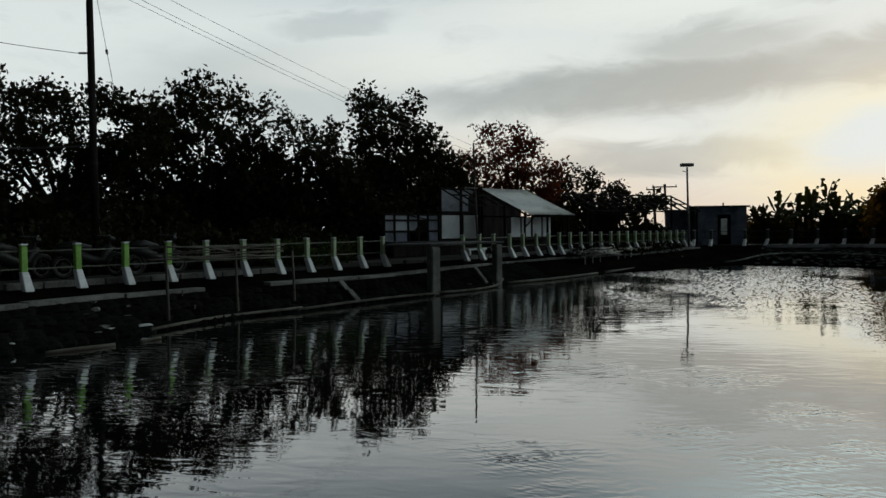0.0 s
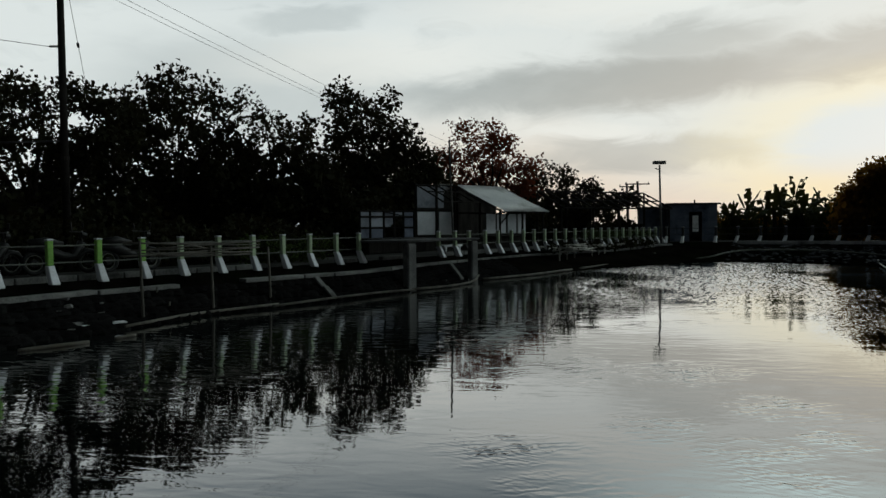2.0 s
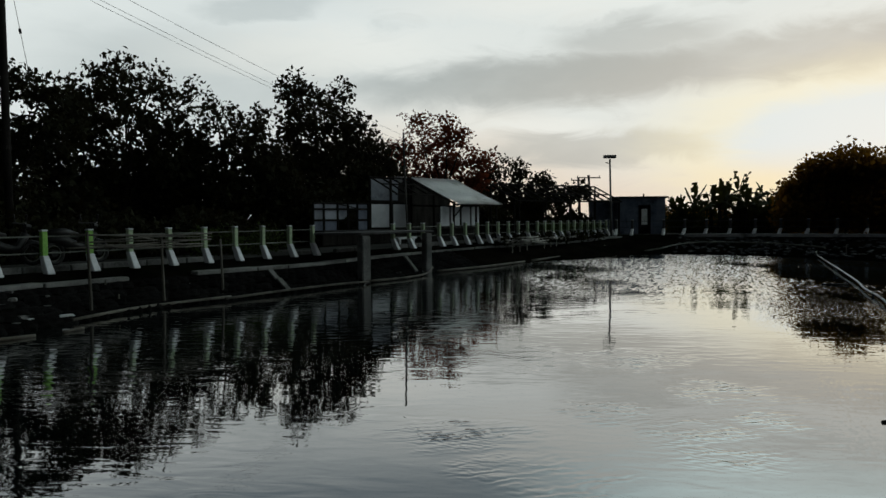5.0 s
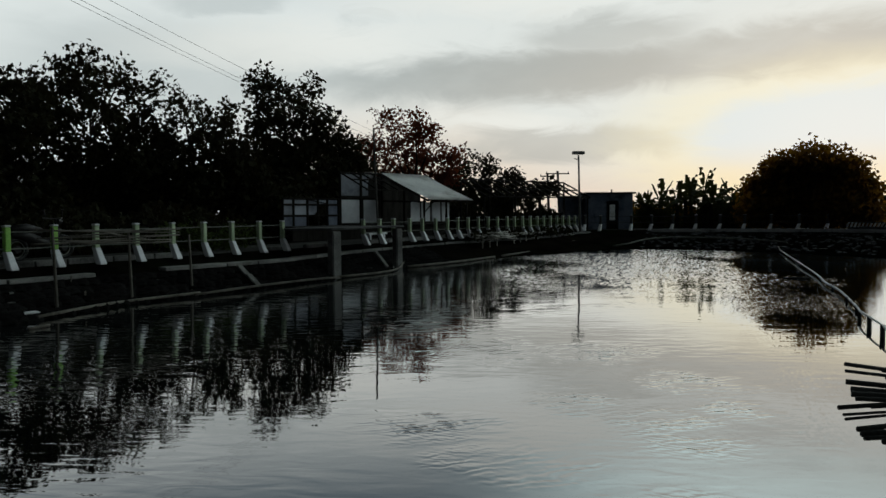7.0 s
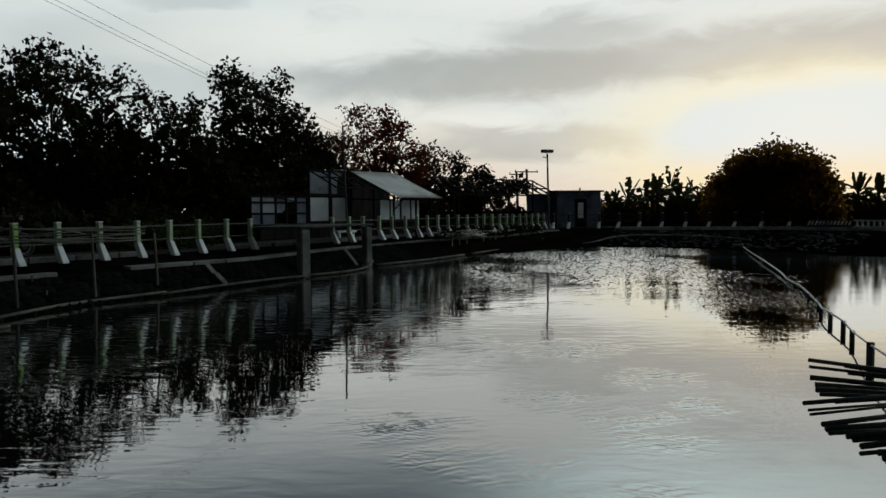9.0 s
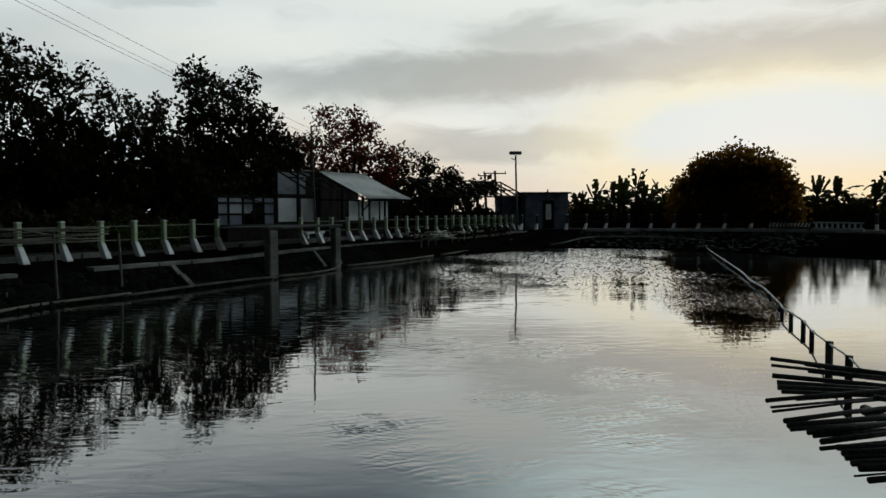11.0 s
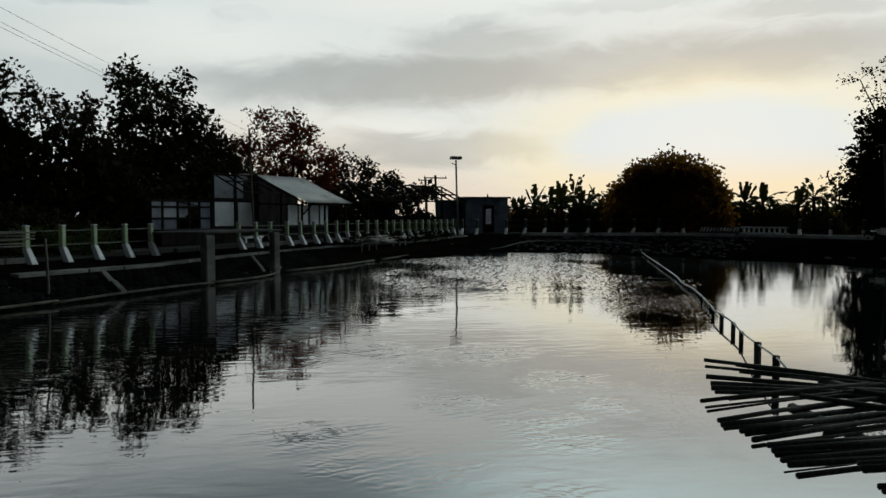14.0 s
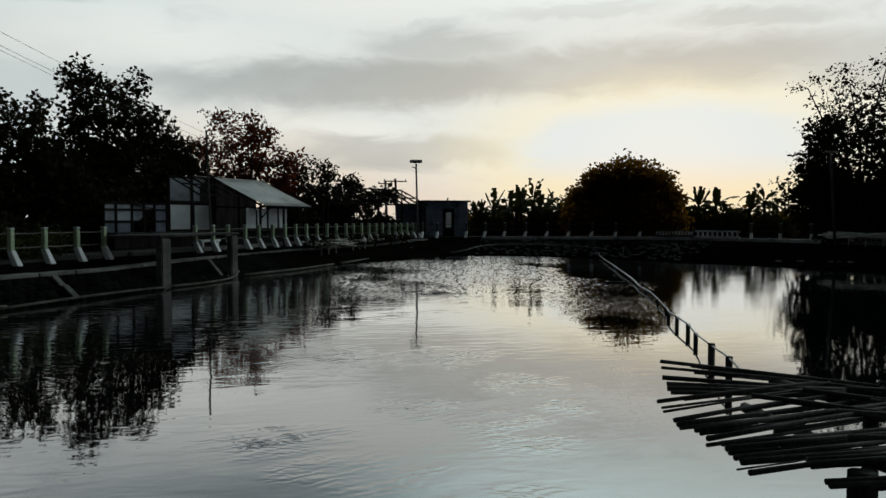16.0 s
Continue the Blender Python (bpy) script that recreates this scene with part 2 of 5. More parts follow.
    gust = N.m("MULTIPLY", N.m("MULTIPLY", open_water, N.step(off_shore, 13.0, 25.0)), N.m("SUBTRACT", 1.0, N.m("MULTIPLY", before_tree, 0.3)))
    # wind-broken facets on the open water, steeper on the sheltered shore's side
    leans = []
    for source, amount in ((chop, N.m("MULTIPLY", gust, 0.56)), (fine_chop, N.m("MULTIPLY", N.m("SUBTRACT", open_water, gust), 0.30))):
        tilt = N.add("ShaderNodeVectorMath", operation="SUBTRACT")
        N.link(source.outputs["Color"], tilt.inputs[0])
        tilt.inputs[1].default_value = (0.5, 0.5, 0.5)
        scaled = N.add("ShaderNodeVectorMath", operation="SCALE")
        N.link(tilt.outputs[0], scaled.inputs[0])
        N.link(amount, scaled.inputs["Scale"])
        leans.append(scaled)
    lean = N.add("ShaderNodeVectorMath", operation="ADD")
    N.link(leans[0].outputs[0], lean.inputs[0])
    N.link(leans[1].outputs[0], lean.inputs[1])
    facet = N.add("ShaderNodeVectorMath", operation="ADD")
    N.link(lean.outputs[0], facet.inputs[0])
    bias = N.add("ShaderNodeVectorMath", operation="SCALE")
    bias.inputs[0].default_value = (-0.42, -0.9, 0.0)
    N.link(N.m("ADD", N.m("MULTIPLY", gust, 0.055), N.m("MULTIPLY", calm, 0.009)), bias.inputs["Scale"])
    risen = N.add("ShaderNodeVectorMath", operation="ADD")
    N.link(bias.outputs[0], risen.inputs[0])
    risen.inputs[1].default_value = (0.0, 0.0, 1.0)
    N.link(risen.outputs[0], facet.inputs[1])
    upright = N.add("ShaderNodeVectorMath", operation="NORMALIZE")
    N.link(facet.outputs[0], upright.inputs[0])
    bp = N.add("ShaderNodeBump")
    bp.inputs["Strength"].default_value, bp.inputs["Distance"].default_value = 1.0, 1.0
    N.link(h, bp.inputs["Height"])
    N.link(upright.outputs[0], bp.inputs["Normal"])
    body, gloss, whole = N.add("ShaderNodeBsdfDiffuse"), N.add("ShaderNodeBsdfGlossy"), N.add("ShaderNodeAddShader")
    N.link(N.mix(N.noise(vec, 0.25, 3.0), rgb(0.0006, 0.001, 0.001), rgb(0.0012, 0.002, 0.002)), body.inputs["Color"])
    gloss.distribution = "BECKMANN"
    # a second Fresnel layer is added over the water's own to brighten the reflection
    passed = None
    for ior in (1.42, 1.52):
        fresnel = N.add("ShaderNodeFresnel")
        fresnel.inputs["IOR"].default_value = ior
        N.link(bp.outputs[0], fresnel.inputs["Normal"])
        rest = N.m("SUBTRACT", 1.0, fresnel.outputs[0])
        passed = rest if passed is None else N.m("MULTIPLY", passed, rest)
    N.link(N.m("SUBTRACT", 1.0, passed), gloss.inputs["Color"])
    # fine ripple too small to see draws the far reflections out
    far_ripple = N.m("MULTIPLY", N.step(N.m("ADD", sep.outputs[0], sep.outputs[1]), 14.0, 30.0), N.m("SUBTRACT", sheltered, open_water))
    far_ripple = N.m("MULTIPLY", N.m("MAXIMUM", far_ripple, 0.0), lee)
    blur = N.m("ADD", N.m("ADD", 0.03, N.m("MULTIPLY", far_ripple, 0.09)), N.m("MULTIPLY", calm, 0.062))
    blur = N.m("ADD", blur, N.m("ADD", N.m("MULTIPLY", breeze, 0.09), N.m("MULTIPLY", open_water, 0.03)))
    N.link(blur, gloss.inputs["Roughness"])
    N.link(bp.outputs[0], gloss.inputs["Normal"])
    N.link(body.outputs[0], whole.inputs[0])
    N.link(gloss.outputs[0], whole.inputs[1])
    o = N.add("ShaderNodeOutputMaterial")
    N.link(whole.outputs[0], o.inputs[0])
    return mt


def leaf_material(name, dark, light, through_colour, amount=0.12):
    """Foliage: uneven greens, with a little light through the leaf."""
    mt = bpy.data.materials.new(name)
    mt.use_nodes = True
    mt.node_tree.nodes.clear()
    N = Nodes(mt.node_tree)
    geo = N.add("ShaderNodeNewGeometry").outputs["Random Per Island"]
    vec = N.add("ShaderNodeTexCoord").outputs["Object"]
    col = N.mix(N.m("MULTIPLY", N.m("ADD", geo, N.noise(vec, 0.8, 3.0)), 0.55), rgb(*dark), rgb(*light))
    d, t, mx = N.add("ShaderNodeBsdfPrincipled"), N.add("ShaderNodeBsdfTranslucent"), N.add("ShaderNodeMixShader")
    N.link(col, d.inputs["Base Color"])
    d.inputs["Roughness"].default_value, d.inputs["Specular IOR Level"].default_value = 0.85, 0.04
    t.inputs[0].default_value = rgb(*through_colour)
    mx.inputs[0].default_value = amount
    N.link(d.outputs[0], mx.inputs[1])
    N.link(t.outputs[0], mx.inputs[2])
    o = N.add("ShaderNodeOutputMaterial")
    N.link(mx.outputs[0], o.inputs[0])
    return mt


WATER = water_material()
# far darker than real earth: the bank's black shade is in the colour
EARTH = material("shaded_bank_earth", (0.002, 0.002, 0.0018), (0.007, 0.0065, 0.005), 0.95, 0.8, 14, 0.6, depth=0.05, stain=(0.003, 0.005, 0.002), sheen=0.0)
ROAD = material("road_concrete", (0.018, 0.018, 0.017), (0.040, 0.039, 0.036), 0.85, 0.7, 22, 0.25, stain=(0.010, 0.010, 0.009), sheen=0.02)
CAP = material("cap_concrete", (0.07, 0.07, 0.07), (0.17, 0.17, 0.165), 0.85, 1.6, 26, 0.3, stain=(0.05, 0.05, 0.042))
DARK_CONCRETE = material("stained_concrete", (0.030, 0.030, 0.031), (0.085, 0.085, 0.085), 0.88, 1.2, 20, 0.4, stain=(0.035, 0.036, 0.03))
KERB = material("kerb_concrete", (0.055, 0.055, 0.055), (0.15, 0.15, 0.145), 0.88, 1.0, 20, 0.4, stain=(0.02, 0.02, 0.018), sheen=0.05)
# wet stone, darkened further to hold the bank's shade in its colour
STONE = material("wet_shaded_stone", (0.003, 0.003, 0.003), (0.013, 0.0127, 0.0125), 0.75, 1.4, 16, 0.7, depth=0.03, stain=(0.003, 0.004, 0.003), vary=0.4, sheen=0.0)
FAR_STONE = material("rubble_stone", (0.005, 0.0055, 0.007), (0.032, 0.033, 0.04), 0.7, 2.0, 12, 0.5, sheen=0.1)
WHITE = material("white_paint", (0.40, 0.41, 0.43), (0.58, 0.59, 0.62), 0.6, 3.0, 30, 0.2, stain=(0.30, 0.30, 0.27), vary=0.12)
GREEN = material("green_paint", (0.11, 0.23, 0.05), (0.20, 0.36, 0.09), 0.6, 3.0, 30, 0.2, stain=(0.12, 0.20, 0.06), vary=0.2)
# brighter copy of the white: light on far feet and cloth is in the colour
LIT_WHITE = material("lit_white_paint", (0.74, 0.75, 0.77), (0.88, 0.89, 0.90), 0.6, 3.0, 30, 0.2, stain=(0.55, 0.55, 0.53), vary=0.12)
PALE_GREEN = material("faded_green_paint", (0.20, 0.26, 0.16), (0.36, 0.42, 0.31), 0.6, 3.0, 30, 0.2, stain=(0.2, 0.24, 0.16), vary=0.2)
BAMBOO = material("grey_bamboo", (0.035, 0.032, 0.027), (0.10, 0.093, 0.08), 0.7, 2.0, 40, 0.3, depth=0.006, stain=(0.06, 0.052, 0.04), stretch=(1, 1, 0.2), vary=0.3)
DARK_BAMBOO = material("dark_wet_bamboo", (0.026, 0.026, 0.025), (0.08, 0.078, 0.073), 0.55, 2.0, 40, 0.3, depth=0.006, stretch=(1, 1, 0.2), vary=0.35, sheen=0.02)
TIMBER = material("weathered_timber", (0.008, 0.0075, 0.007), (0.024, 0.022, 0.020), 0.8, 3.0, 40, 0.3, depth=0.006, stretch=(1, 1, 0.25), vary=0.2, sheen=0.02)
PANEL = material("white_panel", (0.40, 0.42, 0.45), (0.54, 0.56, 0.59), 0.6, 1.5, 18, 0.1, stain=(0.36, 0.38, 0.40), vary=0.1)
DIM_PANEL = material("dim_grey_panel", (0.16, 0.17, 0.20), (0.25, 0.27, 0.31), 0.6, 1.5, 18, 0.1, stain=(0.11, 0.12, 0.15), vary=0.2)
BLUE_PANEL = material("blue_grey_panel", (0.07, 0.08, 0.11), (0.14, 0.16, 0.21), 0.6, 1.5, 18, 0.1, stain=(0.09, 0.10, 0.13), vary=0.15)
ROOFING = material("corrugated_sheet", (0.70, 0.71, 0.71), (0.86, 0.87, 0.86), 0.4, 1.2, 14, 0.15, stain=(0.42, 0.41, 0.39), sheen=0.5)
BLUE_WALL = material("blue_grey_plaster", (0.07, 0.088, 0.125), (0.14, 0.165, 0.215), 0.85, 1.0, 16, 0.3, stain=(0.022, 0.025, 0.033))
STEEL = material("dull_steel", (0.10, 0.10, 0.10), (0.20, 0.20, 0.20), 0.55, 4.0, 30, 0.1, metal=0.6)
BLACK = material("black_rubber", (0.004, 0.004, 0.004), (0.012, 0.012, 0.012), 0.45, 6, 40, 0.1)
RAIL = material("grey_rail_paint", (0.045, 0.05, 0.045), (0.11, 0.115, 0.10), 0.6, 3, 30, 0.1, stain=(0.05, 0.05, 0.045), vary=0.3)
WIRE = material("cable_sheath", (0.02, 0.02, 0.021), (0.04, 0.04, 0.042), 0.6, 6, 40, 0.0)
PALE_CONCRETE = material("pale_concrete", (0.34, 0.35, 0.35), (0.52, 0.53, 0.52), 0.8, 1.6, 26, 0.2, stain=(0.2, 0.2, 0.19), vary=0.1)
PALE_BAMBOO = material("bleached_bamboo", (0.50, 0.51, 0.48), (0.68, 0.69, 0.65), 0.7, 2.0, 40, 0.3, depth=0.006, stretch=(1, 1, 0.2), vary=0.3)
PIPE = material("white_hose", (0.50, 0.50, 0.48), (0.70, 0.70, 0.67), 0.5, 3, 30, 0.1, stain=(0.3, 0.29, 0.25))
CANE = material("dry_cane", (0.16, 0.155, 0.14), (0.34, 0.33, 0.30), 0.7, 2.0, 40, 0.3, depth=0.006, stretch=(1, 1, 0.2), vary=0.3)
COPING = material("coping_concrete", (0.22, 0.22, 0.225), (0.40, 0.40, 0.41), 0.85, 0.9, 22, 0.3, stain=(0.08, 0.08, 0.08), vary=0.2)
# darkest of the concretes, for the deck slab and the first floor planks
BLACKISH_CONCRETE = material("near_black_concrete", (0.014, 0.014, 0.015), (0.045, 0.045, 0.046), 0.8, 1.2, 20, 0.4, stain=(0.012, 0.013, 0.011))
BARK = material("bark", (0.008, 0.007, 0.006), (0.025, 0.022, 0.018), 0.95, 3, 24, 0.8, depth=0.03, sheen=0.02)
# greens cut to near black: the trees' backlit shade sits in the colour
LEAF = leaf_material("shaded_broad_leaves", (0.006, 0.007, 0.004), (0.018, 0.019, 0.009), (0.07, 0.05, 0.015), 0.06)
# the sunset's red fringe on this crown is put into the leaf colour
LEAF_SUNSET = leaf_material("sunset_red_leaves", (0.014, 0.007, 0.004), (0.034, 0.015, 0.008), (0.46, 0.10, 0.04), 0.15)
LEAF_GOLD = leaf_material("olive_leaves", (0.012, 0.010, 0.003), (0.036, 0.027, 0.008), (0.55, 0.25, 0.03), 0.22)
LEAF_BANANA = leaf_material("banana_leaves", (0.008, 0.012, 0.004), (0.024, 0.032, 0.010), (0.14, 0.13, 0.025), 0.1)
GRASS = leaf_material("grass_blades", (0.010, 0.019, 0.005), (0.030, 0.044, 0.012), (0.10, 0.13, 0.03), 0.12)

# ---- mesh helpers ----


def mesh_of(name, verts, faces, mat, smooth=False):
    me = bpy.data.meshes.new(name)
    me.from_pydata([tuple(v) for v in verts], [], [tuple(f) for f in faces])
    me.materials.append(mat)
    if smooth:
        me.polygons.foreach_set("use_smooth", [True] * len(me.polygons))
    return me


def finish(bm, name, mat, smooth=False):
    me = bpy.data.meshes.new(name)
    bmesh.ops.recalc_face_normals(bm, faces=bm.faces)
    bm.to_mesh(me)
    bm.free()
    me.materials.append(mat)
    if smooth:
        me.polygons.foreach_set("use_smooth", [True] * len(me.polygons))
    return me


def thing(name, label, category, group="", at=(0, 0, 0), turn=0.0):
    ob = new(name)
    ob.matrix_world = pose(*at, 0, 0, turn)
    return tagged(ob, label, category, group)


def part(name, source, mat, parent, label="", smooth=False, kind=""):
    """One mesh object under a thing or a part, from a bmesh or a mesh."""
    me = finish(source, name, mat, smooth) if isinstance(source, bmesh.types.BMesh) else source
    ob = new(name, me)
    ob.parent = parent
    return tagged(ob, label, kind=kind)


def box(bm, centre, size, turn=None, bevel=0.0):
    """Adds a box with softened edges."""
    m = Matrix.Translation(centre) @ (turn or Matrix.Identity(4)) @ Matrix.Diagonal((*size, 1))
    made = bmesh.ops.create_cube(bm, size=1.0, matrix=m)["verts"]
    if bevel:
        edges = list({e for v in made for e in v.link_edges})
        bmesh.ops.bevel(bm, geom=edges, offset=bevel, segments=1, affect="EDGES")
    return made


def boxed(centre, size, turn=None, bevel=0.0):
    bm = bmesh.new()
    box(bm, centre, size, turn, bevel)
    return bm


def tube(bm, points, radii, sides=6, caps=True):
    """Adds a tube through points, with a radius at each."""
    pts = [Vector(p) for p in points]
    if isinstance(radii, (int, float)):
        radii = [radii] * len(pts)
    rings = []
    for i, p in enumerate(pts):
        d = (pts[min(i + 1, len(pts) - 1)] - pts[max(i - 1, 0)]).normalized()
        side = d.cross(Vector((0, 0, 1)))
        side = side.normalized() if side.length > 0.05 else Vector((1, 0, 0))
        up = side.cross(d)
        rings.append([bm.verts.new(p + (side * math.cos(a) + up * math.sin(a)) * radii[i]) for a in (k * math.tau / sides for k in range(sides))])
    for a, b in zip(rings, rings[1:]):
        for k in range(sides):
            bm.faces.new((a[k], a[(k + 1) % sides], b[(k + 1) % sides], b[k]))
    if caps:
        bm.faces.new(rings[0][::-1])
        bm.faces.new(rings[-1])
    return bm


def tubed(points, radii, sides=6):
    return tube(bmesh.new(), points, radii, sides)


def cane(bm, a, b, r, rng, knots=0.42, sides=7):
    """A bamboo cane from a to b, slightly bent, with thicker nodes."""
    a, b = Vector(a), Vector(b)
    n = max(2, int((b - a).length / knots))
    bend = Vector((rng.uniform(-1, 1), rng.uniform(-1, 1), rng.uniform(-1, 1))) * (b - a).length * 0.008
    pts, rad = [], []
    for i in range(n + 1):
        f = i / n
        p = a.lerp(b, f) + bend * math.sin(f * math.pi)
        taper = r * (1.0 - 0.28 * f)
        if 0 < i < n:
            step = (b - a).normalized() * 0.012
            pts += [p - step, p, p + step]
            rad += [taper, taper * 1.16, taper]
        else:
            pts.append(p)
            rad.append(taper)
    tube(bm, pts, rad, sides)
    return bm


def polar(az, dist, z=0.0):
    a = radians(az)
    return Vector((dist * math.sin(a), dist * math.cos(a), z))


def along(poly, s):
    """The point at length s on a polyline, and the direction there."""
    for a, b in zip(poly, poly[1:]):
        d = (b - a).length
        if s <= d:
            return a.lerp(b, s / d), (b - a).normalized()
        s -= d
    return poly[-1], (poly[-1] - poly[-2]).normalized()


def smooth_line(points, steps=6):
    """A curve through points (Catmull-Rom)."""
    p = [Vector(q) for q in points]
    p = [2 * p[0] - p[1]] + p + [2 * p[-1] - p[-2]]
    res = []
    for i in range(1, len(p) - 2):
        for k in range(steps):
            t = k / steps
            res.append(0.5 * ((2 * p[i]) + (p[i + 1] - p[i - 1]) * t + (2 * p[i - 1] - 5 * p[i] + 4 * p[i + 1] - p[i + 2]) * t * t
                              + (3 * p[i] - p[i - 1] - 3 * p[i + 1] + p[i + 2]) * t ** 3))
    return res + [p[-2]]


# ---- ground and pond ----
# four matching lines round the pond: water's edge, top of the masonry, post line, far side of the road
EDGE = [(-6.0, 1.6), (-10.2, 2.6), (-9.6, 6.4), (-6.9, 10.8), (-5.6, 13.4), (-4.4, 15.8), (-2.9, 17.8), (-0.9, 20.0), (1.9, 24.3), (4.9, 27.4), (6.9, 29.2), (9.6, 31.4),
        (12.0, 33.0), (14.3, 33.8), (17.6, 31.6), (19.2, 27.8), (20.3, 24.8), (21.4, 22.7), (22.3, 19.6), (24.0, 13.0), (23.5, 5.0), (20.0, 1.0), (10.0, 1.2), (2.0, 1.4)]
BRIM = [(-6.2, 0.9), (-11.6, 1.8), (-10.6, 7.2), (-7.9, 12.3), (-6.9, 14.2), (-5.4, 16.2), (-3.7, 18.0), (-1.5, 20.6), (0.9, 25.0), (3.2, 28.6), (6.4, 31.9), (10.2, 35.8),
        (13.7, 39.2), (17.2, 38.9), (21.3, 37.3), (25.6, 35.1), (27.9, 31.7), (29.2, 27.8), (30.5, 22.2), (31.1, 14.0), (28.9, 4.5), (20.2, 0.4), (10.0, 0.6), (2.0, 0.8)]
POSTS = [(-6.4, 0.2), (-12.6, 1.0), (-11.6, 7.8), (-8.7, 12.8), (-7.2, 14.7), (-5.75, 16.55), (-3.9, 18.85), (-1.7, 21.7), (0.9, 25.1), (3.3, 28.3), (6.6, 32.2), (10.4, 36.2),
         (13.6, 40.0), (17.5, 40.0), (21.8, 38.2), (26.2, 35.6), (28.7, 32.0), (30.1, 28.0), (31.4, 22.4), (32.1, 14.0), (29.8, 3.6), (20.6, -0.6), (10.0, -0.2), (2.0, 0.0)]
VERGE = [(-7.0, -5.0), (-17.0, -3.0), (-15.6, 9.6), (-11.9, 15.2), (-10.4, 17.1), (-9.0, 19.0), (-7.1, 21.3), (-4.9, 24.1), (-2.3, 27.5), (0.0, 30.7), (3.3, 34.6), (7.1, 38.8),
         (11.6, 43.9), (18.6, 44.0), (23.6, 41.8), (29.4, 38.4), (32.6, 33.4), (34.2, 28.8), (35.6, 22.8), (36.3, 13.6), (33.6, 0.4), (21.6, -5.0), (10.0, -5.0), (2.0, -5.0)]
Z_BRIM = [0.35, 0.5] + [0.57] * 10 + [0.7, 0.74, 0.74, 0.74, 0.74, 0.74, 0.74, 0.74, 0.6, 0.4, 0.35, 0.35]


def ring_points(line, zs):
    pts = smooth_line([(x, y, z) for (x, y), z in zip(line + line[:1], zs + zs[:1])], 5)
    return pts[:-1]


Z_POST = [0.45, 0.6] + [0.8] * 18 + [0.7, 0.5, 0.45, 0.45]
rings = [
    ring_points([(x * 0.97 + 0.2, y * 0.97 + 0.5) for x, y in EDGE], [-0.9] * 24),
    ring_points(EDGE, [-0.04] * 24),
    ring_points(BRIM, Z_BRIM),
    ring_points([(bx * 0.75 + px * 0.25, by * 0.75 + py * 0.25) for (bx, by), (px, py) in zip(BRIM, POSTS)], [z + 0.03 for z in Z_BRIM]),
    ring_points(POSTS, Z_POST),
    ring_points(VERGE, [z + 0.02 for z in Z_POST]),
]
mid = Vector((9.0, 18.0, 0.0))
for far_r, far_z in ((1.35, 0.75), (2.2, 0.7), (6.0, 0.5), (40.0, 0.3), (110.0, 0.0)):
    rings.append([Vector((mid.x + (p.x - mid.x) * far_r, mid.y + (p.y - mid.y) * far_r, far_z + 0.05 * noise.noise(p))) for p in rings[5]])


def strip(name, inner, outer, mat, steps=1, rough=0.0):
    """A sheet between two closed lines."""
    n, verts, faces = len(inner), [], []
    for k in range(steps + 1):
        for a, b in zip(inner, outer):
            p = a.lerp(b, k / steps)
            if rough and 0 < k < steps:
                p = p + Vector((0, 0, rough * noise.noise(p * 1.7)))
            verts.append(p)
    for k in range(steps):
        for i in range(n):
            j = (i + 1) % n
            faces.append((k * n + i, k * n + j, (k + 1) * n + j, (k + 1) * n + i))
    return mesh_of(name, verts, faces, mat, True)


ground_verts, ground_faces, n_ring = [], [], len(rings[0])
for r in rings:
    ground_verts += r
for k in range(len(rings) - 1):
    for i in range(n_ring):
        j = (i + 1) % n_ring
        ground_faces.append((k * n_ring + i, k * n_ring + j, (k + 1) * n_ring + j, (k + 1) * n_ring + i))
ground = tagged(new("ground", mesh_of("ground", ground_verts, ground_faces, EARTH, True)), "earth banks and fields round the fish pond, shaded dark in their colour", "ground", kind="structure")
lift = Vector((0, 0, 0.006))
road_in = [a.lerp(b, 0.12) + lift for a, b in zip(rings[4], rings[5])]
road_out = [a.lerp(b, 0.8) + lift for a, b in zip(rings[4], rings[5])]
road = tagged(new("road", strip("road", road_in, road_out, ROAD, 2)), "narrow grey concrete road along the pond bank", "road", kind="structure")

bm = bmesh.new()
bmesh.ops.create_grid(bm, x_segments=2, y_segments=2, size=1.0, matrix=Matrix.Translation((9, 18, 0)) @ Matrix.Diagonal((25, 24, 1, 1)))
water = tagged(new("water", finish(bm, "water", WATER)), "still dark pond water with breeze ripples mirroring the sky", "water", kind="structure")



# ---- railing posts ----
def railing_post(paint, tilt_foot=True):
    """Concrete post: painted shaft over a white foot that kicks out towards the water (local +y)."""
    ob = thing("railing_post", "", "railing post")
    bm = bmesh.new()
    box(bm, (0, 0, 0.61), (0.12, 0.12, 0.50), bevel=0.016)
    part("shaft", bm, paint, ob, "unpainted grey shaft" if paint == DARK_CONCRETE else "green painted concrete shaft")
    bm = bmesh.new()
    made = box(bm, (0, 0, 0.18), (0.13, 0.15, 0.37))
    for v in made:
        if v.co.z < 0.1 and tilt_foot:
            v.co.x *= 1.3
            v.co.y = v.co.y * 1.25 + 0.19
    bmesh.ops.bevel(bm, geom=list(bm.edges), offset=0.014, segments=1, affect="EDGES")
    # far feet take the brightened white in place of stronger light
    part("foot", bm, LIT_WHITE if paint == DARK_CONCRETE else WHITE, ob, "white painted slanting foot" if tilt_foot else "white painted foot")
    part("cap", boxed((0, 0, 0.878), (0.135, 0.135, 0.035), bevel=0.012), WHITE, ob, "white post cap")
    return ob


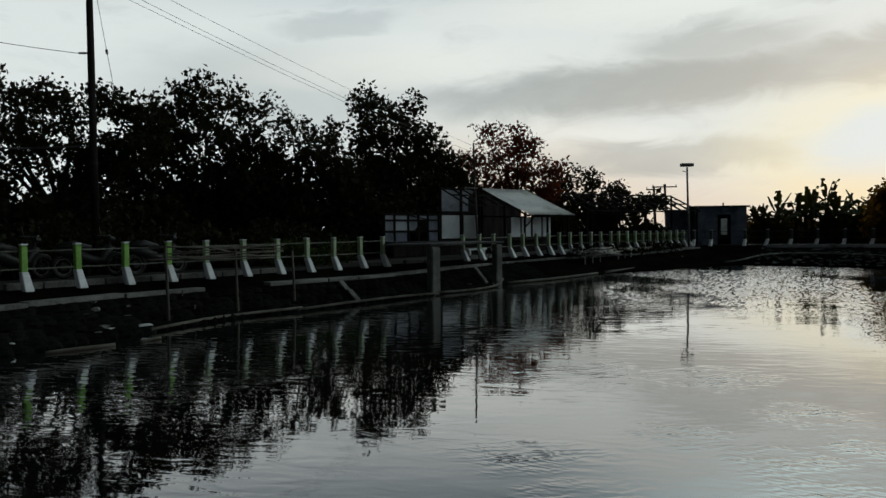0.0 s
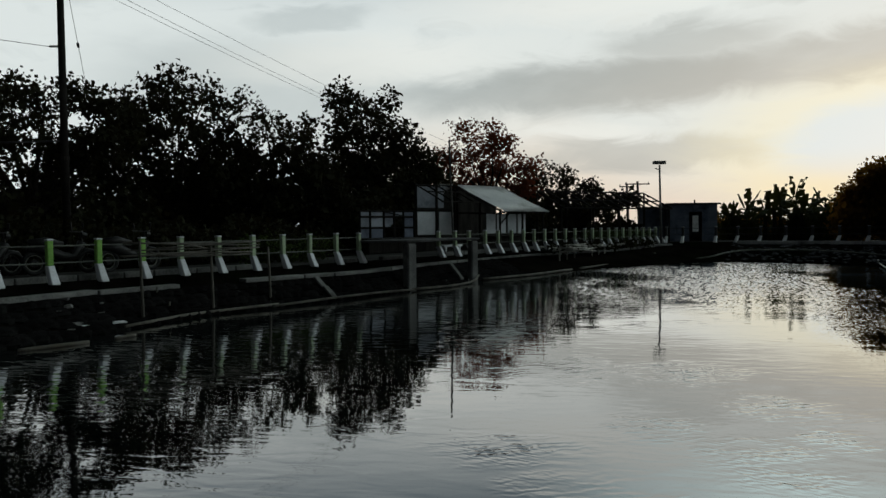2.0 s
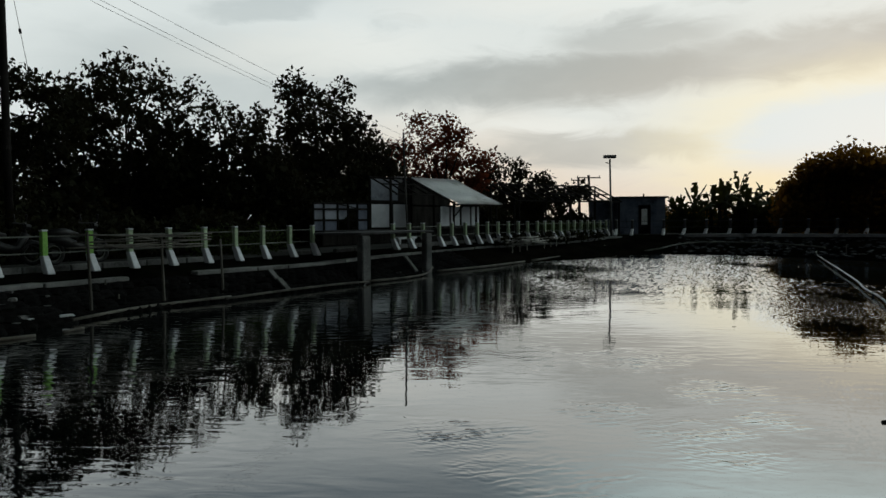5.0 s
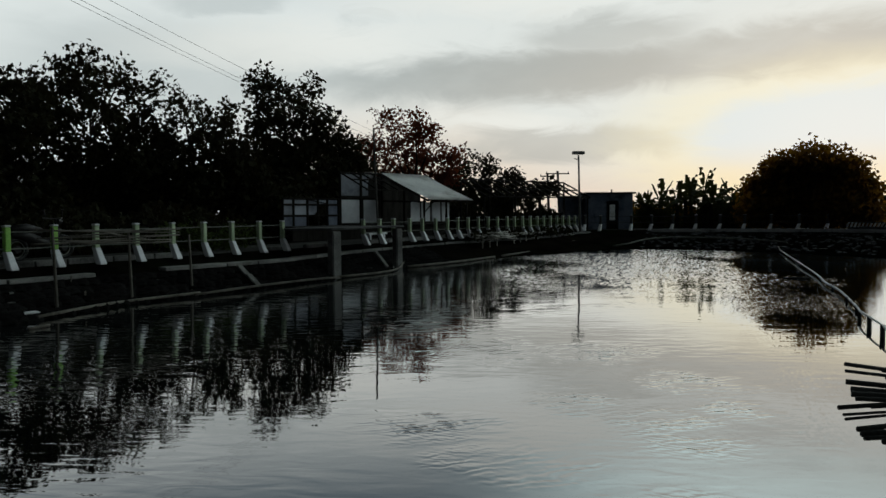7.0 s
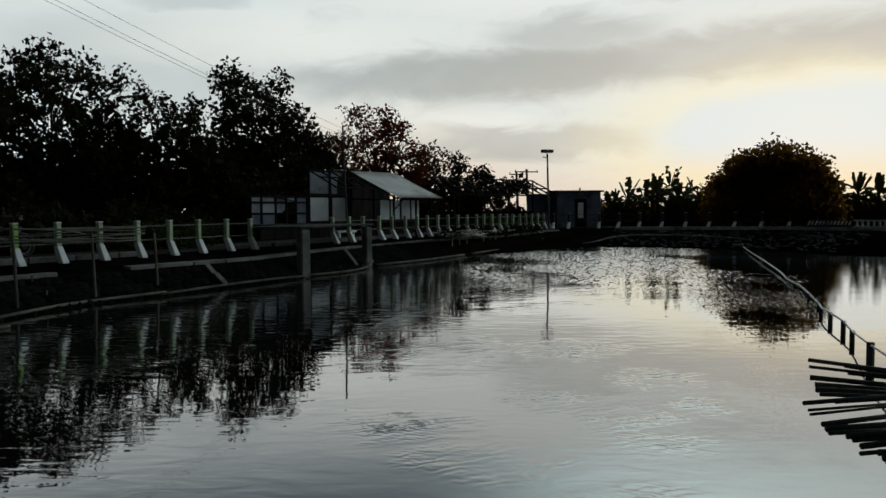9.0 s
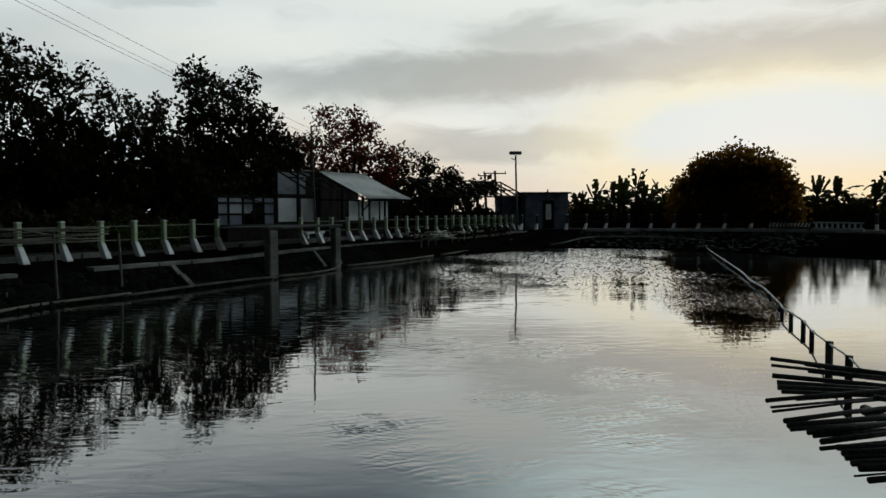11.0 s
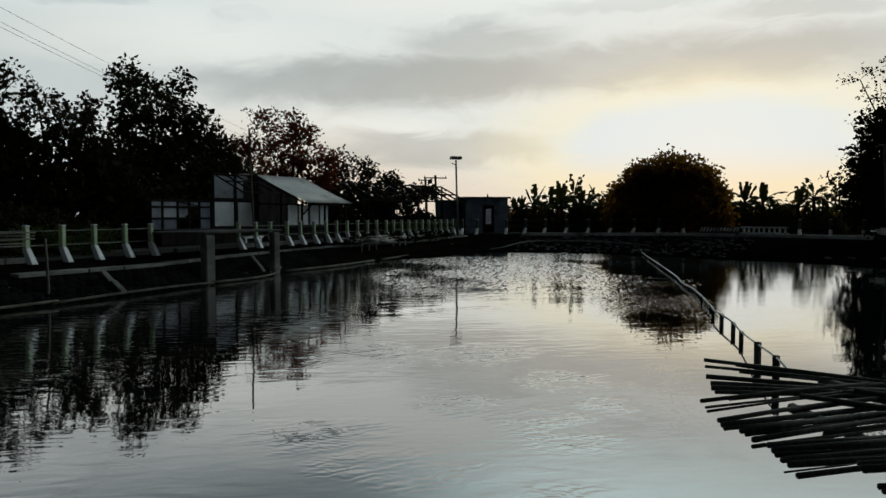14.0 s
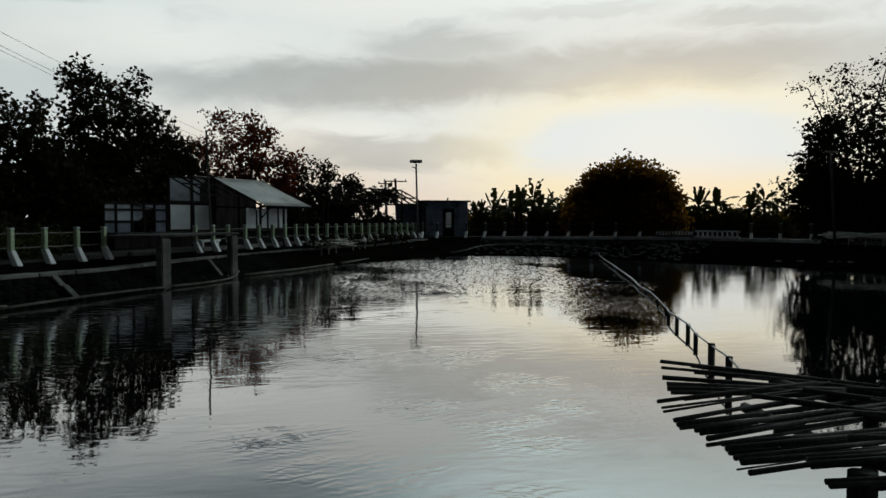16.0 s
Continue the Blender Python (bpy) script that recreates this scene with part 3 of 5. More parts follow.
def set_posts(protos, places, label, group):
    res = []
    for i, (p, toward) in enumerate(places):
        turn = math.degrees(math.atan2(toward.y, toward.x)) - 90
        ob = copy_thing(protos[i % len(protos)], pose(p.x, p.y, p.z, 0, 0, turn))
        tagged(ob, label, "railing post", group)
        res.append(ob)
    return res


def discard(ob):
    for o in (*ob.children_recursive, ob):
        bpy.data.objects.remove(o)


proto_green, proto_pale, proto_dark, proto_straight = railing_post(GREEN), railing_post(PALE_GREEN), railing_post(DARK_CONCRETE), railing_post(DARK_CONCRETE, False)
POND_MID = Vector((10, 18, 0))


def inward(p, d):
    n = Vector((d.y, -d.x, 0))
    return n if n.dot(POND_MID - p) > 0 else -n


LEFT_LINE = [Vector((*POSTS[i], 0.8)) for i in range(2, 13)]
FAR_LINE = [Vector((*POSTS[i], 0.8)) for i in range(12, 21)]
LEFT_AT = [4.9, 5.95, 6.96, 7.97, 8.97, 9.96, 10.92, 11.95, 12.98, 13.97, 14.94, 15.98, 16.94, 21.03, 22.03, 22.94, 24.08, 25.04, 26.03, 26.95, 27.77, 28.65,
           29.56, 30.47, 31.29, 32.17, 32.87, 33.68, 34.44, 35.2, 35.9, 36.74, 37.6, 38.42, 39.29, 40.17, 40.89]
FAR_AT = [0.3, 1.24, 3.11, 4.32, 5.5, 6.77, 8.07, 9.37, 10.73, 12.13, 13.53, 19.88, 21.46, 23.08, 24.1, 24.99, 25.51, 26.1, 26.65, 27.35, 28.35, 29.35]


def spaced(line, lengths):
    return [(p, inward(p, d)) for p, d in (along(line, s) for s in lengths)]


left_places, far_places = spaced(LEFT_LINE, LEFT_AT), spaced(FAR_LINE, FAR_AT)
set_posts([proto_green], [q for q in left_places if q[0].y < 16.6], "green and white concrete railing post on the pond bank", "left bank railing")
set_posts([proto_pale], [q for q in left_places if q[0].y >= 16.6], "faded green and white concrete railing post by the road", "left bank railing")
set_posts([proto_pale], far_places[14:], "faded green railing post with a white foot beside the bamboo stack", "far bank railing")
skew = Matrix.Rotation(radians(-38), 3, "Z")
set_posts([proto_dark], [(p, skew @ v) for p, v in far_places[:11]], "weathered railing post with a white slanting foot on the far bank", "far bank railing")
set_posts([proto_straight], far_places[11:14], "weathered railing post with an upright white foot on the far bank", "far bank railing")
discard(proto_straight)
discard(proto_green)
discard(proto_pale)
discard(proto_dark)


def rail_run(places, heights, group, mat=RAIL, r=0.017):
    ob = thing("railing_bars", "thin pale rail bars threaded through the bank posts", "railing", group)
    for h in heights:
        for (a, _), (b, _) in zip(places, places[1:]):
            if (b - a).length < 2.0:
                up = Vector((0, 0, h))
                part("bar", tubed([a + up, (a + b) / 2 + up - Vector((0, 0, 0.008)), b + up], r, 6), mat, ob)
    return ob


rail_run(left_places, (0.42, 0.76), "left bank railing")
rail_run(far_places, (0.46, 0.80), "far bank railing", DARK_CONCRETE, 0.016)

# ---- road kerb ----
kerb = tagged(new("kerb"), "low broken concrete kerb between the posts and the road", "kerb", kind="structure")
rng = random.Random(9)
s = 5.0
while s < 26.0:
    length = rng.uniform(0.7, 1.3)
    p, d = along(LEFT_LINE, s + length / 2)
    if rng.random() < 0.72:
        turn = Matrix.Rotation(math.atan2(d.y, d.x), 4, "Z")
        part("kerbstone", boxed(p - inward(p, d) * 0.42 + Vector((0, 0, 0.05)), (length - 0.03, 0.16, 0.16), turn, 0.014), KERB, kerb)
    s += length

coping = tagged(new("far_coping"), "grey concrete coping along the far pond wall", "coping", kind="structure")
far_brim = [Vector((*BRIM[i], 0.74)) for i in range(13, 20)]
s = 0.2
while s < 27.0:
    p, d = along(far_brim, s + 0.75)
    turn = Matrix.Rotation(math.atan2(d.y, d.x), 4, "Z")
    part("coping_block", boxed(p + Vector((0, 0, 0.06)), (1.47, 0.32, 0.18), turn, 0.012), COPING, coping)
    s += 1.5

# ---- bank cap ----
def capstones():
    """Pale concrete cap along the masonry, in cast lengths with gaps."""
    ob = tagged(new("bank_cap"), "pale concrete capping in broken lengths along the stone bank", "bank cap", kind="structure")
    rng = random.Random(4)
    line = smooth_line([Vector((*BRIM[i], Z_BRIM[i])) for i in range(2, 13)], 6)
    total = sum((b - a).length for a, b in zip(line, line[1:]))
    s = 0.0
    while s < total - 1.0:
        length = rng.uniform(0.9, 2.1)
        p, d = along(line, s + length / 2)
        if not (10.6 < s + length / 2 < 12.0 or 9.45 < s < 9.7):
            turn = Matrix.Rotation(math.atan2(d.y, d.x), 4, "Z") @ Matrix.Rotation(rng.uniform(-0.02, 0.02), 4, "X")
            part("capstone", boxed(p + Vector((0, 0, 0.035 + rng.uniform(-0.012, 0.012))), (length - 0.03, 0.30, 0.09), turn, 0.012), CAP, ob)
        s += length
    return ob


capstones()


# ---- trees ----
def leaf_mesh(name, centres, size, mat, rng, droop=0.3, slim=0.55):
    """Many separate folded leaves."""
    n = len(centres)
    c = np.array(centres)
    axis = rng.normal(size=(n, 3))
    axis[:, 2] -= droop
    axis /= np.linalg.norm(axis, axis=1, keepdims=True)
    side = np.cross(axis, rng.normal(size=(n, 3)))
    side /= np.linalg.norm(side, axis=1, keepdims=True) + 1e-9
    nor = np.cross(axis, side)
    length = size * rng.uniform(0.65, 1.35, (n, 1))
    half = length * slim * 0.5
    mid = c + axis * length * 0.45
    verts = np.stack([c, mid + side * half + nor * half * 0.35, c + axis * length, mid - side * half + nor * half * 0.35], 1).reshape(-1, 3)
    base = np.arange(n)[:, None] * 4
    tri = np.concatenate([base + [0, 1, 2], base + [0, 2, 3]], 1).reshape(-1, 3)
    me = bpy.data.meshes.new(name)
    me.vertices.add(len(verts))
    me.vertices.foreach_set("co", verts.ravel())
    me.loops.add(tri.size)
    me.loops.foreach_set("vertex_index", tri.ravel().astype(np.int32))
    me.polygons.add(len(tri))
    me.polygons.foreach_set("loop_start", np.arange(0, tri.size, 3, dtype=np.int32))
    me.update()
    me.validate()
    me.materials.append(mat)
    return me


def tree(name, label, base, lobes, seed, mat=LEAF, leaf=0.26, density=22.0, trunk=0.2, depth=0.8, twig=8, spread=0.22, category="tree", stems=1, shell=0.5, fill=70, stray=0.2):
    """A tree whose crown is a set of lobes (sideways, up, radius in metres, seen from the pond); trunk, limbs, twigs and single leaves."""
    rng, rnd = np.random.default_rng(seed), random.Random(seed)
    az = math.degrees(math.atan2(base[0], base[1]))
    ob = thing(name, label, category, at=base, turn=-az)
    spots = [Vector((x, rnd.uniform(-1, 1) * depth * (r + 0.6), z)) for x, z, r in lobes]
    low, crest = min(s.z for s in spots), max(z + r for x, z, r in lobes)
    branches = bmesh.new()
    tops = []
    for k in range(stems):
        off = Vector((rnd.uniform(-1, 1), rnd.uniform(-0.6, 0.6), 0)) * (0.35 * (stems > 1)) * 2
        fork = off + Vector((rnd.uniform(-0.3, 0.3), rnd.uniform(-0.2, 0.2), max(0.7, low * 0.62)))
        wood = bmesh.new()
        tube(wood, [off, off + Vector((rnd.uniform(-0.08, 0.08), 0, fork.z * 0.4)), fork], [trunk * 1.35, trunk, trunk * 0.72], 8)
        tops.append(fork)
        part("trunk" if stems == 1 else "stem", wood, BARK, ob, smooth=True)
    points, core = [], []
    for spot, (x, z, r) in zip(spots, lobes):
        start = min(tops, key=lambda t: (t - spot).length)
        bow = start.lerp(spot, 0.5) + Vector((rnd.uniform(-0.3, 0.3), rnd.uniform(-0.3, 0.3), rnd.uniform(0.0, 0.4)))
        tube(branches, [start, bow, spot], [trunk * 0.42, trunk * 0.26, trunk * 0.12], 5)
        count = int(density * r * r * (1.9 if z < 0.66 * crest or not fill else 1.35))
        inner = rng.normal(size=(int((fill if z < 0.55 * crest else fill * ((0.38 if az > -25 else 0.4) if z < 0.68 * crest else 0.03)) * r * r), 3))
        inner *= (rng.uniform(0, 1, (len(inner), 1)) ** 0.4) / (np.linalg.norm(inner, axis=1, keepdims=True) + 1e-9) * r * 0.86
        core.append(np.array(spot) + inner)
        for _ in range(count):
            d = rng.normal(size=3)
            d /= np.linalg.norm(d)
            f = rng.uniform(shell ** 2, 1.0) ** 0.5 if rng.random() < 0.7 else rng.uniform(0, 1)
            if rng.random() < stray:
                f *= rng.uniform(1.05, 1.45)
            tip = np.array(spot) + d * r * f * np.array([1.0, 1.0, 0.85])
            if tip[2] < 0.15:
                continue
            if rng.random() < 0.35:
                tube(branches, [spot.lerp(Vector(tip), 0.15), spot.lerp(Vector(tip), 0.6) + Vector((0, 0, 0.06)), Vector(tip)], [0.022, 0.014, 0.007], 3, False)
            points.append(tip + rng.normal(size=(twig, 3)) * spread * np.array([1, 1, 0.7]))
    part("limbwork", branches, BARK, ob, "forking dark limbs and twigs", kind="stuff")
    if fill:
        part("inner_crown", leaf_mesh("inner_crown", np.concatenate(core), leaf * (1.7 if az > -25 else 1.15), mat, rng, slim=0.75), mat, ob, "dense shaded inner foliage", kind="stuff")
    part("crown", leaf_mesh("crown", np.concatenate(points), leaf, mat, rng, slim=0.72), mat, ob, "uneven crown of separate leaves", kind="stuff")
    return ob


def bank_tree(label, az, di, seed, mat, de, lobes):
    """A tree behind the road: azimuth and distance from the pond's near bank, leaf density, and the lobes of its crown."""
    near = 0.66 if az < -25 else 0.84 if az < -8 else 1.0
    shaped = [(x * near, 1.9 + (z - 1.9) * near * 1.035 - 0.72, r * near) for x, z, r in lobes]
    leaf = 0.145 if az > 45 else 0.2 if mat == LEAF_SUNSET else 0.225 * near
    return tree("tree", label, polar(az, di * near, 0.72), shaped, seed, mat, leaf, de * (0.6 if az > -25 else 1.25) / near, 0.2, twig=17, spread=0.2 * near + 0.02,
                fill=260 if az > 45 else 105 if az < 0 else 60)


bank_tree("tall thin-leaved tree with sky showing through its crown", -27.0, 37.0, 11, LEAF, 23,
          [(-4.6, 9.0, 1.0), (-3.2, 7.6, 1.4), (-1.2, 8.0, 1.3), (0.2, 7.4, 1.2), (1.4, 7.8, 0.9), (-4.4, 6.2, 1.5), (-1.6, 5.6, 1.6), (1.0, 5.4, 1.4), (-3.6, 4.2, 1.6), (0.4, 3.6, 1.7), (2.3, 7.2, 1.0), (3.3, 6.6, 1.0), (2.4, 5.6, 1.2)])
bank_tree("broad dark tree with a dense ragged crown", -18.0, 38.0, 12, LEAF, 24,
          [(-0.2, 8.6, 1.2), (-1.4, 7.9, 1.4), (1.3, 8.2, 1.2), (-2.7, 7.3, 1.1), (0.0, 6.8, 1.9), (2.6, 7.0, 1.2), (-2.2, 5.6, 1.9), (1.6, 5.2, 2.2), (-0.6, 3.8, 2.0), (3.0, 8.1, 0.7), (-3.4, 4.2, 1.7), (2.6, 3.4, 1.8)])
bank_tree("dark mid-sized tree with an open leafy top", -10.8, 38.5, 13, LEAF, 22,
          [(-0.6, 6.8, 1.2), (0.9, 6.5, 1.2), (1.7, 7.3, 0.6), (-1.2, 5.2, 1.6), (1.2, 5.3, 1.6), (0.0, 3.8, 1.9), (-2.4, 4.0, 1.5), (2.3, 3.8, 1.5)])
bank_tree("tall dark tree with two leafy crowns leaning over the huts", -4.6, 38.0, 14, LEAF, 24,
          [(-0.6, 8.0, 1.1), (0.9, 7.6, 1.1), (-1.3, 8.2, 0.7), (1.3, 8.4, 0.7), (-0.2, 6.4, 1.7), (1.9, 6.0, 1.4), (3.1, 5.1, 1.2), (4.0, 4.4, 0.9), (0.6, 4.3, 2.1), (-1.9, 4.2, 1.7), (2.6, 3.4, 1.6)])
bank_tree("sparse tree behind the huts with the sunset's red put into its leaves", 5.6, 46.0, 15, LEAF_SUNSET, 30,
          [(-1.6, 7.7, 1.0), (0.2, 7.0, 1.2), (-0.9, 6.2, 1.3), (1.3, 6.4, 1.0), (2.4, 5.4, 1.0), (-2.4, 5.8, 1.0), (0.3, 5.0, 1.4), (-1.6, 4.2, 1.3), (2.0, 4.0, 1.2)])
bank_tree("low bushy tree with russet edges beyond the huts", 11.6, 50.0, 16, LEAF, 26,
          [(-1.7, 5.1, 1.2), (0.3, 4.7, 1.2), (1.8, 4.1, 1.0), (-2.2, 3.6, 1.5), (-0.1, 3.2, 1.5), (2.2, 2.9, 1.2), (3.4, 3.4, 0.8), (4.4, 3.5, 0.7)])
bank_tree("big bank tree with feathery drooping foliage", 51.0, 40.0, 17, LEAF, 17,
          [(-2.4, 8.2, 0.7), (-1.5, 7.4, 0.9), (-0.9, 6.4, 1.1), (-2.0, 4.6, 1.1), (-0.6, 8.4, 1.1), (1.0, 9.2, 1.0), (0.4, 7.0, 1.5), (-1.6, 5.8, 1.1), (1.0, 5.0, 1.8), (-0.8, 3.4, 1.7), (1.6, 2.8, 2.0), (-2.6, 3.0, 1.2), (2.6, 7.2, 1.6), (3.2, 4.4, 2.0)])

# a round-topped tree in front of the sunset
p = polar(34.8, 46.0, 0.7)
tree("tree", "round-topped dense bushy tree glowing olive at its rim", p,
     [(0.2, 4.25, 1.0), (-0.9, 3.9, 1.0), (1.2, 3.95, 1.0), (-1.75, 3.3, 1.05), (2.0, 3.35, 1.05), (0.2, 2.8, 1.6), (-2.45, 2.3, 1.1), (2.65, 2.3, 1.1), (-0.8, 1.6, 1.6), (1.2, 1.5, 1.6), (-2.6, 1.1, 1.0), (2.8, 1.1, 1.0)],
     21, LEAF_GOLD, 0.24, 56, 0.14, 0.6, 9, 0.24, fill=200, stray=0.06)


def hedge(label, az0, az1, dist, height, seed, mat=LEAF, density=16, step=2.4):
    """Shrubs in a row, each a bush of its own."""
    rnd, k = random.Random(seed), 0
    span = math.radians(az1 - az0) * dist
    count = max(1, round(span / step))
    for i in range(count):
        a = az0 + (az1 - az0) * (i + 0.5) / count
        p = polar(a + rnd.uniform(-0.4, 0.4), dist + rnd.uniform(-1.2, 1.2), 0.72)
        h = height * rnd.uniform(0.75, 1.2)
        tree("shrub", label, p, [(rnd.uniform(-0.8, 0.8), h * f, rnd.uniform(0.75, 1.05) * step * 0.42) for f in (0.2, 0.25, 0.5, 0.55, 0.85)],
             seed * 100 + i, mat, 0.26, density, 0.07, 0.6, 8, 0.26, "shrub", 3, fill=110)


rnd_verge = random.Random(77)
for i in range(7):
    q, d = along(LEFT_LINE, 28.8 + i * 1.4)
    q = q + inward(q, d) * rnd_verge.uniform(0.45, 0.8) - Vector((0, 0, 0.12))
    tree("weed_clump", "low dark weeds on the bank in front of the railing", q, [(rnd_verge.uniform(-0.5, 0.5), rnd_verge.uniform(0.12, 0.34), rnd_verge.uniform(0.14, 0.24)) for _ in range(6)],
         900 + i, LEAF, 0.1, 90, 0.015, 0.5, 8, 0.1, "weeds", 3, fill=200)
for i in range(13):
    q, d = along([Vector((*VERGE[k], 0.8)) for k in range(2, 9)], 1.5 + i * 1.5)
    off = -inward(q, d) * rnd_verge.uniform(0.3, 0.9)
    tree("shrub", "low dark roadside weeds and shrubs behind the road", q + off, [(rnd_verge.uniform(-0.7, 0.7), rnd_verge.uniform(0.25, 1.15), rnd_verge.uniform(0.35, 0.6)) for _ in range(6)],
         700 + i, LEAF, 0.16, 30, 0.04, 0.6, 8, 0.18, "shrub", 3, fill=120)
for i, (az, di) in enumerate([(14.2, 38.6), (15.0, 39.6), (15.9, 40.4), (16.7, 41.2), (17.4, 42.0), (-11.4, 22.2), (-9.8, 22.6), (-13.2, 22.0), (-8.0, 23.4)]):
    tree("grass_clump", "tall green grass growing behind the roadside railing", polar(az, di, 0.78), [(rnd_verge.uniform(-0.5, 0.5), rnd_verge.uniform(0.15, 0.6), rnd_verge.uniform(0.2, 0.34)) for _ in range(6)],
         1200 + i, GRASS, 0.085, 80, 0.012, 0.4, 12, 0.14, "grass", 3, fill=200)
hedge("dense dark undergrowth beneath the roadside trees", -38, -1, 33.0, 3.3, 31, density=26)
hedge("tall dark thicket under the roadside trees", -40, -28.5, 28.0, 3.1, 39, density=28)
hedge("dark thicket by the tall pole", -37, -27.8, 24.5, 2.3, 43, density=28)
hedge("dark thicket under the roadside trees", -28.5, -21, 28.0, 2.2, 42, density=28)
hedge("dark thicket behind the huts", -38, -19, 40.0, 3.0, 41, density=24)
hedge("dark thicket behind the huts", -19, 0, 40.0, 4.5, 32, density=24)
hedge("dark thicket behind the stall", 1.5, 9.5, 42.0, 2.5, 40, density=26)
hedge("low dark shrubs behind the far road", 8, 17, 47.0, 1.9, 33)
hedge("low green thicket among the banana plants", 23, 32, 50.0, 1.35, 34, LEAF_BANANA, 14)
hedge("low green thicket among the banana plants", 38.5, 47, 49.0, 1.1, 36, LEAF_BANANA, 14)
hedge("low thicket at the field's edge", 22, 50, 62.0, 1.5, 37, LEAF_GOLD, 14)
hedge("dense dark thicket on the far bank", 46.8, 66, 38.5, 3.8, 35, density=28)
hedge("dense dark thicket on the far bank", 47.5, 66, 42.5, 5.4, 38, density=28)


# ---- banana plants ----
def banana(base, seed, height=2.6, blades=17):
    rnd = random.Random(seed)
    ob = thing("banana_plant", "banana plant with torn upright leaves against the evening sky", "banana plant", "bananas behind the far road", at=base)
    stem_h = height * 0.56
    part("stem", tubed([(0, 0, 0), (0.04, 0, stem_h * 0.5), (0.0, 0.03, stem_h)], [0.14, 0.12, 0.09], 8), BARK, ob, "thick sheathed stem", smooth=True)
    for i in range(blades):
        a = i * 2.4 + rnd.uniform(-0.4, 0.4)
        upright = rnd.random() < 0.22
        rise = rnd.uniform(1.1, 1.5) if upright else rnd.uniform(0.25, 1.2)
        length = height * (rnd.uniform(0.36, 0.44) if upright else rnd.uniform(0.32, 0.46))
        width = rnd.uniform(0.17, 0.23) if upright else rnd.uniform(0.17, 0.25)
        curl = rnd.uniform(0.0, 0.05) if upright else rnd.uniform(0.1, 0.34)
        out_dir, side = Vector((math.cos(a), math.sin(a), 0)), Vector((-math.sin(a), math.cos(a), 0))
        p, ang, verts, faces, n = Vector((0, 0, stem_h * rnd.uniform(0.75, 1.0))), rise, [], [], 9
        for k in range(n + 1):
            f = k / n
            w = width * (0.16 if f < 0.2 else min(1.0, 0.16 + 4.2 * (f - 0.2)) if f < 0.86 else 0.72)
            w *= rnd.uniform(0.72, 1.1)
            dirn = out_dir * math.cos(ang) + Vector((0, 0, math.sin(ang)))
            nor = dirn.cross(side)
            verts += [p + side * w - nor * w * 0.55, p, p - side * w - nor * w * 0.55]
            if k:
                b = 3 * (k - 1)
                torn = rnd.random()
                if torn > 0.13:
                    faces.append((b, b + 1, b + 4, b + 3))
                if torn < 0.87:
                    faces.append((b + 1, b + 2, b + 5, b + 4))
            p = p + dirn * length / n
            ang -= curl * rnd.uniform(0.7, 1.2)
        part("leaf", mesh_of("leaf", verts, faces, LEAF_BANANA, True), LEAF_BANANA, ob)
    return ob


for i, (az, di, h) in enumerate([(23.6, 50, 2.5), (24.8, 52, 3.3), (26.0, 50, 3.0), (27.0, 51, 3.7), (27.9, 50, 3.9), (29.0, 53, 3.2), (29.9, 51, 3.6), (31.0, 52, 3.3), (26.6, 48.5, 3.0), (28.4, 49, 2.9), (30.5, 49, 2.7),
                                 (40.4, 51, 3.4), (41.6, 50, 3.3), (43.9, 50, 3.0), (44.9, 50, 3.7)]):
    p = polar(az, di, 0.68)
    banana(p, 50 + i, h * 1.16, 17)

# ---- huts ----
U, V = Vector((0.76, 0.65, 0)), Vector((0.65, -0.76, 0))     # along the huts, and out towards the pond
HUT_TURN = math.degrees(math.atan2(0.65, 0.76))
APEX = Vector((1.73, 32.5, 0.8))                               # foot of the ridge's near end


def on_hut(k, out, z):
    return APEX + U * k + V * out + Vector((0, 0, z - 0.8))


def frame_beam(ob, a, b, r=0.05, mat=TIMBER, name="beam"):
    return part(name, tubed([a, b], r, 6), mat, ob)


def panel_between(ob, k0, k1, z0, z1, out, mat, name="panel"):
    a, b = on_hut(k0, out, z0), on_hut(k1, out, z1)
    turn = Matrix.Rotation(math.radians(HUT_TURN), 4, "Z")
    return part(name, boxed((a + b) / 2, ((k1 - k0), 0.03, z1 - z0), turn, 0.006), mat, ob)


def roof_sheet(k0, k1, ridge, eave, out0, out1, name, parent, waves=15.0):
    """A corrugated sheet that falls from the ridge to the eave, with thickness."""
    n = int((k1 - k0) * waves)
    bm = bmesh.new()
    rows = []
    for i in range(n + 1):
        k = k0 + (k1 - k0) * i / n
        wob = 0.014 * math.cos(i * math.pi)
        rows.append([bm.verts.new(on_hut(k, out0 + (out1 - out0) * f, ridge + (eave - ridge) * f + wob - 0.03 * math.sin(f * math.pi))) for f in (0, 0.34, 0.67, 1)])
    for a, b in zip(rows, rows[1:]):
        for j in range(3):
            bm.faces.new((a[j], a[j + 1], b[j + 1], b[j]))
    bmesh.ops.solidify(bm, geom=list(bm.faces), thickness=0.008)
    return part(name, bm, ROOFING, parent, "pale corrugated roof sheet", True)


# roofed stall
stall = thing("food_stall", "open bamboo stall with a pale corrugated roof by the road", "stall")
RIDGE, EAVE = 3.70, 2.46
roof_sheet(0.0, 2.95, RIDGE, EAVE, 0.0, 2.95, "roof", stall)
for k in (0.06, 0.75, 1.5, 2.2, 2.9):
    frame_beam(stall, on_hut(k, -0.05, RIDGE - 0.07), on_hut(k, 2.85, EAVE - 0.07), 0.04, name="rafter")
